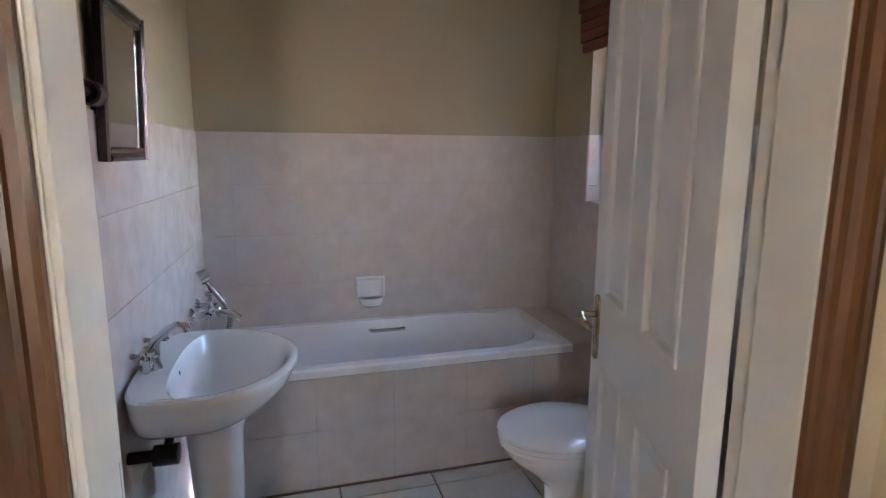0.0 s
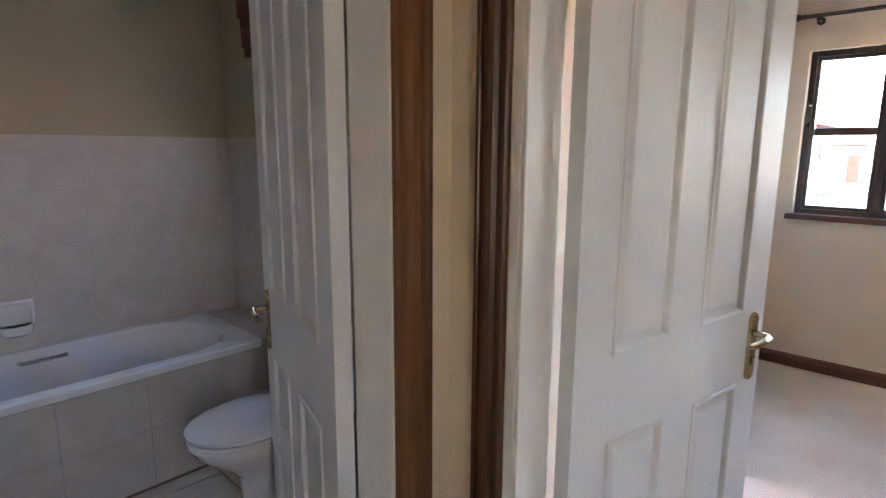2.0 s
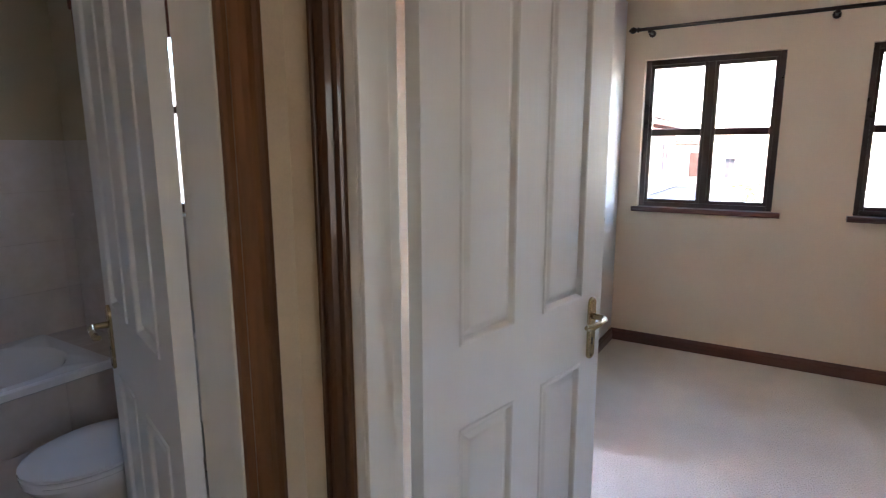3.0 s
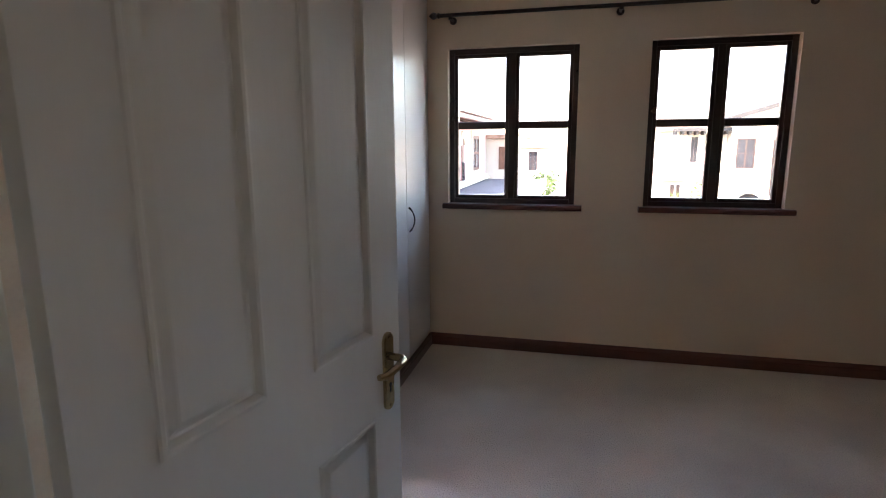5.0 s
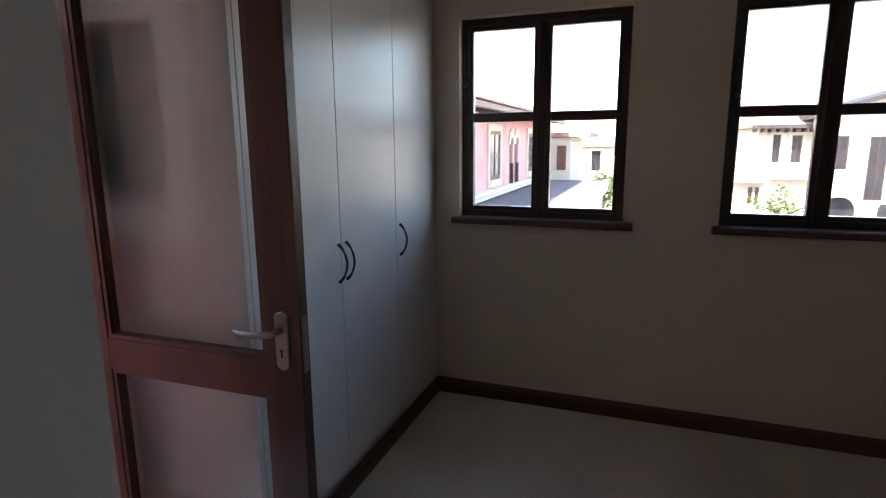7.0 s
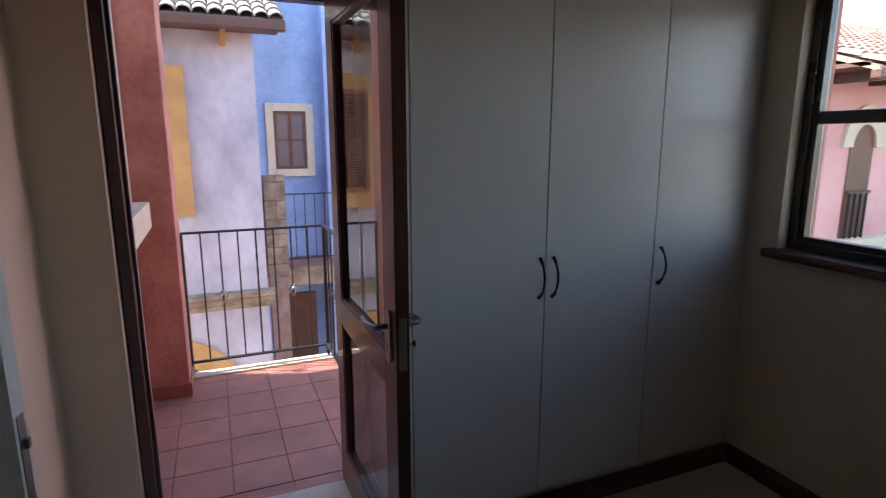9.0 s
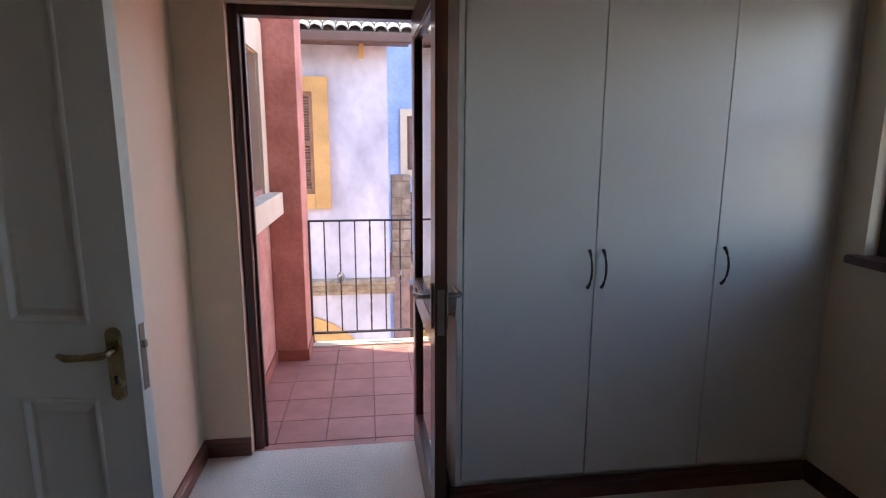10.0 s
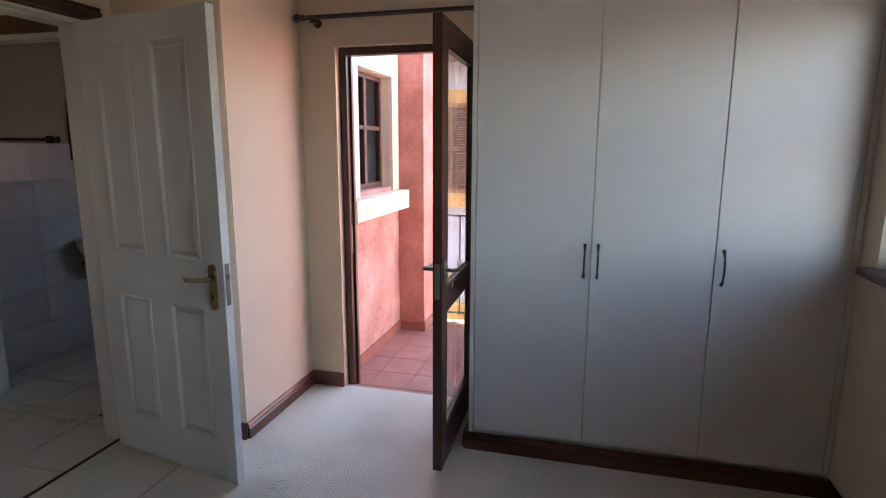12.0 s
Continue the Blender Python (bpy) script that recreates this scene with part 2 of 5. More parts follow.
def grid(a0, a1, start, step):
    """The pieces of a span cut at start + k * step."""
    cuts = [a0] + [start + k * step for k in range(-60, 60) if a0 + 0.012 < start + k * step < a1 - 0.012] + [a1]
    return list(zip(cuts, cuts[1:]))


# ---- the setting ----
H = 2.6
floor_hall = solid("floor_hall", boxes((-1.2, 1.045, -1.5, 0.99, -0.12, -0.009)), GROUT, "brown-grouted bed under the cream hall tiles", "floor", "structure")
floor_bath = solid("floor_bathroom", boxes((-0.33, 1.6, 0.99, 2.66, -0.12, -0.009)), GROUT, "brown-grouted bed under the cream bathroom tiles", "floor", "structure")
floor_bed = solid("floor_bedroom", boxes((1.055, 4.42, -3.0, 1.0, -0.12, 0.0), (1.68, 4.42, 1.0, 1.735, -0.12, 0.0)), CARPET, "pale grey-beige cut-pile carpet, worn at the door", "floor", "structure")
strip = solid("threshold_trim", boxes((1.043, 1.058, -0.068, 0.81, -0.02, 0.006), bev=0.002), DARKH, "dark wooden strip between tiles and carpet", "threshold", "structure")
ceiling = solid("ceiling", boxes((-1.35, 4.62, -3.1, 1.9, H, H + 0.12), (-0.42, 1.8, 1.9, 3.45, H, H + 0.12)), CEIL, "plain white plaster ceiling", "ceiling", "structure")

wall_bw = wall("wall_bathroom_west", BATHPAINT, "khaki painted wall above pale tiles", (-0.42, -0.265, 1.12, 3.45, -0.12, H))
wall_bn = wall("wall_bathroom_north", BATHPAINT, "khaki painted wall above marbled tiles behind the bath", (-0.265, 1.8, 3.28, 3.45, -0.12, H))
BWY0, BWY1, BWZ0, BWZ1 = 2.25, 2.92, 1.19, 2.04
wall_be = wall("wall_bathroom_east", BATHPAINT, "khaki painted wall with a small window above tiles",
               (1.6, 1.68, 1.12, 1.9, -0.12, H), (1.6, 1.70, 1.9, BWY0, -0.12, H), (1.6, 1.70, BWY1, 3.28, -0.12, H),
               (1.6, 1.70, BWY0, BWY1, -0.12, BWZ0), (1.6, 1.70, BWY0, BWY1, BWZ1, H))
wall_balc = wall("wall_balcony_west", PINK, "salmon limewashed outside wall of the bathroom",
                 (1.702, 1.80, 1.9, BWY0, -3.0, H + .12), (1.702, 1.80, BWY1, 3.28, -3.0, H + .12), (1.702, 1.80, BWY0, BWY1, -3.0, BWZ0), (1.702, 1.80, BWY0, BWY1, BWZ1, H + .12))
wall_hn = wall("wall_hall_north", CREAM, "cream painted wall with the bathroom door", (-1.3, -0.112, 0.985, 1.12, -0.12, H), (0.84, 1.6, 0.985, 1.12, -0.12, H), (-0.112, 0.84, 0.985, 1.12, 2.075, H))
wall_hw = wall("wall_hall_west", CREAM, "cream painted hall wall", (-1.3, -1.2, -1.6, 1.0, -0.12, H))
# the narrow opening is invented and unseen; it lets light into the hall
wall_hs = wall("wall_hall_south", CREAM, "cream painted hall wall with an added unseen light slot", (-1.2, -0.43, -1.6, -1.5, -0.12, H), (-0.28, 0.98, -1.6, -1.5, -0.12, H), (-0.43, -0.28, -1.6, -1.5, -0.12, 0.9), (-0.43, -0.28, -1.6, -1.5, 1.9, H))
wall_wb = wall("wall_bedroom_west", CREAM, "cream painted wall with the bedroom door", (0.966, 1.09, 0.835, 0.985, -0.12, H), (0.966, 1.09, -3.1, -0.098, -0.12, H), (0.966, 1.09, -0.098, 0.835, 2.075, H))
wall_nib = wall("wall_bedroom_return", CREAM, "cream painted return wall lit from the open balcony door", (1.602, 1.682, 0.985, 1.12, -0.12, H), (1.682, 1.69, 0.987, 1.715, -0.12, H))
W1, W2, WZ0, WZ1 = (0.197, 1.06), (-1.07, -0.24), 1.05, 2.092
wall_eb = wall("wall_bedroom_east", CREAM, "cream painted wall with two windows",
               (4.42, 4.62, -3.1, W2[0], -0.12, H), (4.42, 4.62, W2[1], W1[0], -0.12, H), (4.42, 4.62, W1[1], 1.9, -0.12, H),
               (4.42, 4.62, W2[0], W2[1], -0.12, WZ0), (4.42, 4.62, W2[0], W2[1], WZ1, H), (4.42, 4.62, W1[0], W1[1], -0.12, WZ0), (4.42, 4.62, W1[0], W1[1], WZ1, H))
GX0, GX1, GZ = 1.906, 2.80, 2.068
wall_nb = wall("wall_bedroom_north", CREAM, "cream painted wall with the balcony door", (1.69, GX0, 1.715, 1.9, -0.12, H), (GX1, 4.42, 1.715, 1.9, -0.12, H), (GX0, GX1, 1.715, 1.9, GZ, H))
wall_sb = wall("wall_bedroom_south", CREAM, "cream painted bedroom wall", (1.09, 4.42, -3.1, -3.0, -0.12, H))
outer = wall("wall_house_outside", PINK, "salmon limewashed outside wall", (1.80, GX0, 1.902, 1.93, -3.0, H + .12), (GX1, 4.64, 1.902, 1.93, -3.0, H + .12), (GX0, GX1, 1.902, 1.93, GZ, H + .12), (GX0, GX1, 1.902, 1.93, -3.0, -0.1),
             (4.622, 4.64, -3.1, W2[0], -3.0, H + .12), (4.622, 4.64, W2[1], W1[0], -3.0, H + .12), (4.622, 4.64, W1[1], 1.9, -3.0, H + .12),
             (4.622, 4.64, W2[0], W2[1], -3.0, WZ0), (4.622, 4.64, W2[0], W2[1], WZ1, H + .12), (4.622, 4.64, W1[0], W1[1], -3.0, WZ0), (4.622, 4.64, W1[0], W1[1], WZ1, H + .12))
# out of view; northern overhang is made up to cast the balcony's shade
roof = solid("roof", boxes((-1.5, 5.1, -3.6, 2.0, H + 0.124, H + 0.26), (-0.7, 1.95, 2.0, 4.15, H + 0.124, H + 0.26)), GUTTER, "unseen brown roof slab, overhang added to shade the balcony", "roof", "structure")

# skirting boards
SK = [(0, 0), (0.016, 0), (0.016, 0.055), (0.011, 0.062), (0.013, 0.070), (0.006, 0.086), (0, 0.088)]
sk = bmesh.new()
for p0, p1, out in (((4.42, -3.0, 0.001), (4.42, 1.2, 0.001), (-1, 0, 0)), ((1.69, 0.987, 0.001), (1.69, 1.715, 0.001), (1, 0, 0)),
                    ((1.69, 1.715, 0.001), (GX0 - 0.001, 1.715, 0.001), (0, -1, 0)), ((1.09, -3.0, 0.001), (1.09, -0.19, 0.001), (1, 0, 0)),
                    ((2.803, 1.715, 0.001), (2.803, 1.2, 0.001), (-1, 0, 0)), ((1.17, 0.985, 0.001), (1.69, 0.985, 0.001), (0, -1, 0)), ((1.09, -3.0, 0.001), (4.42, -3.0, 0.001), (0, 1, 0))):
    mould(sk, p0, p1, out, (0, 0, 1), SK)
baseboard = solid("baseboard", sk, DARKH, "dark red-brown moulded wooden skirting board", "skirting board", "structure")

# door linings and architraves
AR = [(0, 0), (0.010, 0), (0.015, 0.004), (0.016, 0.012), (0.008, 0.018), (0.009, 0.023), (0.018, 0.030), (0.022, 0.040), (0.021, 0.050), (0.011, 0.055), (0.011, 0.059), (0.017, 0.064), (0.017, 0.071), (0, 0.074)]


def architrave(name, posts, head, mat, prof):
    """Two uprights and a head of moulded wood; each a (p0, p1, out, up) run."""
    t = thing(name, "varnished red-brown moulded wooden door architrave", "architrave", kind="structure")
    for p in posts:
        bm = bmesh.new()
        mould(bm, *p, prof)
        part("upright", bm, mat, t)
    bm = bmesh.new()
    mould(bm, *head, prof)
    part("head", bm, mat, t)
    return t


WIDE = [(u, v * 1.25) for u, v in AR]
architrave("trim_bathroom_door", (((0.808, 0.985, 0), (0.808, 0.985, 2.06), (0, -1, 0), (1, 0, 0)), ((-0.094, 0.985, 0), (-0.094, 0.985, 2.06), (0, -1, 0), (-1, 0, 0))),
           ((-0.186, 0.985, 2.06), (0.90, 0.985, 2.06), (0, -1, 0), (0, 0, 1)), MAHOG, WIDE)
architrave("trim_bedroom_door", (((0.966, 0.836, 0), (0.966, 0.836, 2.06), (-1, 0, 0), (0, 1, 0)), ((0.966, -0.094, 0), (0.966, -0.094, 2.06), (-1, 0, 0), (0, -1, 0))),
           ((0.966, -0.168, 2.06), (0.966, 0.91, 2.06), (-1, 0, 0), (0, 0, 1)), MAHOG, AR)
architrave("trim_bedroom_door_inner", (((1.09, 0.836, 0), (1.09, 0.836, 2.06), (1, 0, 0), (0, 1, 0)), ((1.09, -0.094, 0), (1.09, -0.094, 2.06), (1, 0, 0), (0, -1, 0))),
           ((1.09, -0.168, 2.06), (1.09, 0.91, 2.06), (1, 0, 0), (0, 0, 1)), DARKW, AR)
lin = boxes((-0.112, -0.090, 0.985, 1.127, 0, 2.075), (0.812, 0.84, 0.985, 1.115, 0, 2.075), (-0.090, 0.812, 0.985, 1.127, 2.045, 2.075),
            (-0.090, -0.081, 0.985, 1.085, 0, 2.045), (0.804, 0.812, 0.985, 1.08, 0, 2.045), (-0.081, 0.804, 0.985, 1.08, 2.033, 2.045), bev=0.002)
lining_1 = thing("door_frame_1", "white painted wooden frame of the bathroom door", "door frame", kind="structure")
part("lining", lin, WHITE, lining_1)
lin = boxes((0.966, 1.098, 0.812, 0.835, 0, 2.075), (0.966, 1.098, -0.098, -0.072, 0, 2.075), (0.966, 1.098, -0.072, 0.812, 2.049, 2.075),
            (0.966, 1.055, 0.802, 0.812, 0, 2.049), (0.966, 1.055, -0.072, -0.060, 0, 2.049), (0.966, 1.055, -0.060, 0.802, 2.037, 2.049), bev=0.002)
lining_2 = thing("door_frame_2", "white painted wooden frame of the bedroom door", "door frame", kind="structure")
part("lining", lin, WHITE, lining_2)
bm = boxes((-0.0905, -0.088, 1.088, 1.11, 0.90, 1.06))
part("strike_plate", bm, STEEL, lining_1, "dull metal strike plate")


# ---- doors ----
def handle_set(parent, s, z, y, out, lean, mat, long_plate=0.20):
    """A back plate with a lever that points along lean (+1 or -1 along the leaf), standing off by out."""
    bm = bmesh.new()
    loops = []
    for d, sh in ((0, 0), (0.006, 0), (0.009, 0.003)):
        ring = []
        for k in range(20):
            a = 2 * math.pi * k / 20
            cx, cz = math.cos(a) * (0.021 - sh), math.sin(a) * (0.021 - sh)
            ring.append((s + cx, y + out * d, z + cz + (long_plate / 2 - 0.021) * (1 if math.sin(a) >= 0 else -1)))
        loops.append(ring)
    loft(bm, loops)
    plate = part("handle_plate", bm, mat, parent, smooth=True, local=True)
    bm = bmesh.new()
    zl = z + long_plate * 0.2
    tube(bm, [(s, y + out * 0.008, zl), (s, y + out * 0.045, zl), (s + lean * 0.012, y + out * 0.054, zl), (s + lean * 0.05, y + out * 0.056, zl - 0.004), (s + lean * 0.095, y + out * 0.054, zl - 0.008), (s + lean * 0.118, y + out * 0.050, zl - 0.002)],
         0.008, 10, [0.010, 0.009, 0.010, 0.009, 0.010, 0.007])
    part("lever", bm, mat, plate, smooth=True, local=True)
    bm = bmesh.new()
    zk = z - long_plate * 0.2
    box(bm, s - 0.003, s + 0.003, y + out * 0.0085, y + out * 0.0098, zk - 0.013, zk + 0.005)
    tube(bm, [(s, y + out * 0.0085, zk + 0.006), (s, y + out * 0.0098, zk + 0.006)], 0.0055, 10)
    part("keyhole", bm, BLACKP, plate, local=True)
    bm = bmesh.new()
    for zz in (z + long_plate / 2 - 0.012, z - long_plate / 2 + 0.012):
        tube(bm, [(s, y + out * 0.009, zz), (s, y + out * 0.0105, zz)], 0.0035, 8)
    part("screws", bm, mat, plate, local=True)


def panel_rings(s0, s1, z0, z1, y, out):
    rings = []
    for inset, d in ((0.0, 0.0), (0.003, 0.004), (0.009, 0.005), (0.013, 0.002), (0.019, -0.010), (0.025, -0.010), (0.038, -0.003), (0.042, -0.002)):
        rings.append([(s0 + inset, y + out * d, z0 + inset), (s1 - inset, y + out * d, z0 + inset), (s1 - inset, y + out * d, z1 - inset), (s0 + inset, y + out * d, z1 - inset)])
    return rings


def panel_door(name, label, at, width, side):
    """A moulded four-panel leaf from its hinge along local x; side: +1 or -1, the thickness along local y."""
    t = thing(name, label, "door", at=at)
    th, z0, z1 = 0.04, 0.012, 2.043
    ya, yb = (0, th) if side > 0 else (-th, 0)
    s = [0, 0.118, 0.335, 0.462, 0.680, width]
    k = width / 0.8
    s = [v * k for v in s[:-1]] + [width]
    zs = [z0, 0.20, 0.815, 1.02, 1.935, z1]
    bm = boxes((s[0], s[1], ya, yb, z0, z1), (s[2], s[3], ya, yb, z0, z1), (s[4], s[5], ya, yb, z0, z1),
               *[(a, b, ya, yb, c, d) for a, b in ((s[1], s[2]), (s[3], s[4])) for c, d in ((zs[0], zs[1]), (zs[2], zs[3]), (zs[4], zs[5]))])
    bmesh.ops.remove_doubles(bm, verts=bm.verts, dist=1e-5)
    leaf = part("leaf", bm, GRAINED, t, local=True)
    for a, b in ((s[1], s[2]), (s[3], s[4])):
        for c, d in ((zs[1], zs[2]), (zs[3], zs[4])):
            bm = bmesh.new()
            loft(bm, panel_rings(a, b, c, d, ya, -1), cap0=False)
            loft(bm, panel_rings(a, b, c, d, yb, 1), cap0=False)
            part("panel", bm, GRAINED, leaf, local=True)
    for y, out in ((ya, -1), (yb, 1)):
        handle_set(t, width - 0.062, 0.915, y, out, -1, BRASS)
    bm = boxes((width - 0.001, width + 0.0015, (ya + yb) / 2 - 0.011, (ya + yb) / 2 + 0.011, 0.84, 1.02), bev=0.0005)
    lock = part("lock_plate", bm, STEEL, t, local=True)
    bm = boxes((width, width + 0.011, (ya + yb) / 2 - 0.006, (ya + yb) / 2 + 0.006, 0.955, 0.975), bev=0.002)
    part("latch", bm, STEEL, lock, local=True)
    for zz in (0.25, 1.85):
        bm = bmesh.new()
        tube(bm, [(-0.006, ya if side < 0 else yb, zz - 0.045), (-0.006, ya if side < 0 else yb, zz + 0.045)], 0.006, 10)
        part("hinge", bm, BRASS, t, smooth=True, local=True)
    return t


panel_door("bedroom_door", "white four-panel moulded door standing open into the bedroom", pose(1.103, 0.762, 0, 0, 0, -11.2), 0.808, 1)
panel_door("bathroom_door", "white four-panel moulded door standing open into the bathroom", pose(0.782, 1.147, 0, 0, 0, 71.7), 0.775, -1)


def glazed_door():
    """The balcony door: dark stiles and rails round two panes, standing open into the room."""
    t = thing("balcony_door", "dark brown glazed wooden door standing open into the bedroom", "door", at=pose(2.735, 1.745, 0, 0, 0, -89.2))
    w, th = 0.805, 0.042
    z = [0.012, 0.185, 0.765, 0.865, 1.93, 2.035]
    s = [0.0, 0.105, w - 0.112, w]
    bm = boxes((s[0], s[1], -th, 0, z[0], z[5]), bev=0.003)
    part("hinge_stile", bm, DARKW, t, local=True)
    bm = boxes((s[2], s[3], -th, 0, z[0], z[5]), bev=0.003)
    stile = part("lock_stile", bm, DARKW, t, local=True)
    for nm, a, b in (("bottom_rail", z[0], z[1]), ("middle_rail", z[2], z[3]), ("top_rail", z[4], z[5])):
        part(nm, boxes((s[1], s[2], -th, 0, a, b)), DARKW, t, local=True)
    for a, b in ((z[1], z[2]), (z[3], z[4])):
        pane = part("pane", boxes((s[1], s[2], -th / 2 - 0.002, -th / 2 + 0.002, a, b)), DOORGLASS, t, "clear glass pane", local=True)
        pane.visible_shadow = False
        bm = bmesh.new()
        for y0, y1 in ((-th / 2 + 0.002, -0.004), (-th + 0.004, -th / 2 - 0.002)):
            for q in ((s[1], s[1] + 0.014, y0, y1, a, b), (s[2] - 0.014, s[2], y0, y1, a, b), (s[1] + 0.014, s[2] - 0.014, y0, y1, a, a + 0.014), (s[1] + 0.014, s[2] - 0.014, y0, y1, b - 0.014, b)):
                box(bm, *q)
        part("glazing_bead", bm, DARKW, t, local=True)
    for y, out in ((0, 1), (-th, -1)):
        handle_set(t, w - 0.055, 0.93, y, out, -1, STEEL, 0.165)
    part("lock_plate", boxes((w - 0.001, w + 0.0015, -th / 2 - 0.012, -th / 2 + 0.012, 0.84, 1.0)), STEEL, t, local=True)
    bm = bmesh.new()
    tube(bm, [(w - 0.055, 0.008, 0.895), (w - 0.055, 0.032, 0.895)], 0.003, 8)
    tube(bm, [(w - 0.055, 0.032, 0.895), (w - 0.055, 0.036, 0.895)], 0.011, 12)
    part("key", bm, BRASS, stile, "small brass key in the lock", local=True)
    for zz in (0.25, 1.0, 1.75):
        bm = bmesh.new()
        tube(bm, [(0.0, 0.005, zz - 0.045), (0.0, 0.005, zz + 0.045)], 0.006, 10)
        part("hinge", bm, BRASS, t, smooth=True, local=True)


glazed_door()
gf = thing("door_frame_3", "dark brown wooden frame of the balcony door", "door frame", kind="structure")
for nm, q in (("jamb", (GX0 + 0.001, GX0 + 0.044, 1.768, 1.836, -0.02, GZ)), ("jamb", (GX1 - 0.062, GX1 - 0.001, 1.722, 1.79, -0.02, GZ)), ("head", (GX0 + 0.044, GX1 - 0.062, 1.768, 1.836, GZ - 0.044, GZ - 0.001))):
    part(nm, boxes(q, bev=0.004), DARKW, gf)
for nm, q in (("stop", (GX0 + 0.044, GX0 + 0.058, 1.808, 1.834, -0.02, GZ - 0.044)), ("stop", (GX1 - 0.074, GX1 - 0.062, 1.808, 1.834, -0.02, GZ - 0.044))):
    part(nm, boxes(q, bev=0.002), DARKW, gf)
part("sill", boxes((GX0, GX1, 1.735, 1.775, -0.12, -0.006), bev=0.004), TERRA, gf, "terracotta threshold lip")
part("sill_bed", boxes((GX0, GX1, 1.775, 1.93, -0.30, -0.089)), CEMENT, gf)
part("strike_plate", boxes((GX0 + 0.0435, GX0 + 0.046, 1.781, 1.801, 0.86, 1.02)), STEEL, gf, "dull metal strike plate")


# ---- bedroom windows ----
def casement(name, y0, y1):
    t = thing(name, "dark brown wooden casement window with four panes, closed", "window", "bedroom windows", "structure", at=(4.5, (y0 + y1) / 2, WZ0))
    ym = (y0 + y1) / 2
    xo0, xo1, f = 4.475, 4.56, 0.035
    for nm, q in (("frame_post", (xo0, xo1, y0, y0 + f, WZ0, WZ1)), ("frame_post", (xo0, xo1, y1 - f, y1, WZ0, WZ1)), ("mullion", (xo0, xo1, ym - 0.022, ym + 0.022, WZ0 + f, WZ1 - f)),
                  ("frame_head", (xo0, xo1, y0 + f, y1 - f, WZ1 - f, WZ1)), ("frame_foot", (xo0, xo1, y0 + f, y1 - f, WZ0, WZ0 + f))):
        part(nm, boxes(q, bev=0.004), MFRAME, t)
    for a, b in ((y0 + f - 0.004, ym - 0.019), (ym + 0.019, y1 - f + 0.004)):
        z0, z1, g = WZ0 + f - 0.004, WZ1 - f + 0.004, 0.028
        bm = boxes((4.487, 4.527, a, a + g, z0, z1), (4.487, 4.527, b - g, b, z0, z1), (4.487, 4.527, a + g, b - g, z0, z0 + g), (4.487, 4.527, a + g, b - g, z1 - g, z1), bev=0.003)
        sash = part("sash", bm, MFRAME, t)
        part("glazing_bar", boxes((4.489, 4.525, a + g, b - g, 1.562, 1.612), bev=0.006), MFRAME, sash)
        for c, d in ((z0 + g, 1.562), (1.612, z1 - g)):
            p = part("pane", boxes((4.505, 4.509, a + g, b - g, c, d)), GLASS, sash)
            p.visible_shadow = False
    prof = [(0, 0), (0.105, 0), (0.113, 0.008), (0.113, 0.026), (0.105, 0.034), (0, 0.034)]
    bm = bmesh.new()
    mould(bm, (4.475, y0 - 0.05, 1.020), (4.475, y1 + 0.03, 1.020), (-1, 0, 0), (0, 0, 1), [(a, b) for a, b in prof])
    part("sill", bm, DARKH, t)
    bm = boxes((4.56, 4.70, y0 - 0.04, y1 + 0.04, 1.0, 1.046), bev=0.004)
    part("outer_sill", bm, SURR, t)


casement("window_1", *W1)
casement("window_2", *W2)


# ---- wardrobe and curtain rods ----
def wardrobe():
    t = thing("built_in_wardrobe", "white three-door built-in wardrobe reaching up the wall", "wardrobe", at=(3.6, 1.46, 0))
    part("side_panel", boxes((2.82, 2.842, 1.2, 1.712, 0.0, 2.52), bev=0.001), MELAMINE, t)
    part("plinth", boxes((2.842, 4.418, 1.222, 1.24, 0.0, 0.112)), MELAMINE, t)
    part("top_panel", boxes((2.842, 4.418, 1.222, 1.712, 2.50, 2.52)), MELAMINE, t)
    part("filler", boxes((4.394, 4.418, 1.202, 1.222, 0.112, 2.50)), MELAMINE, t)
    for x0, x1, hx in ((2.846, 3.3705, 3.345), (3.3745, 3.8835, 3.403), (3.8875, 4.391, 3.918)):
        d = part("door", boxes((x0, x1, 1.2, 1.219, 0.108, 2.498), bev=0.0015), MELAMINE, t)
        bm = bmesh.new()
        pts = []
        for k in range(13):
            a = k / 12
            pts.append((hx, 1.2 - 0.004 - 0.036 * math.sin(math.pi * a) ** 0.7, 0.922 + 0.151 * a))
        tube(bm, pts, 0.005, 10, [0.0075, 0.006] + [0.0048] * 9 + [0.006, 0.0075])
        part("handle", bm, BLACK, d, "black bow handle", smooth=True)
    bm = bmesh.new()
    mould(bm, (2.80, 1.2, 0.001), (4.404, 1.2, 0.001), (0, -1, 0), (0, 0, 1), SK)
    part("skirting", bm, DARKH, t, "dark wooden skirting along the foot")


def finial(bm, p, d):
    p, d = Vector(p), Vector(d)
    tube(bm, [p + d * v for v in (0, 0.006, 0.012, 0.02, 0.03, 0.045, 0.06, 0.072)], 0.01, 12, [0.012, 0.018, 0.018, 0.011, 0.019, 0.024, 0.016, 0.004])


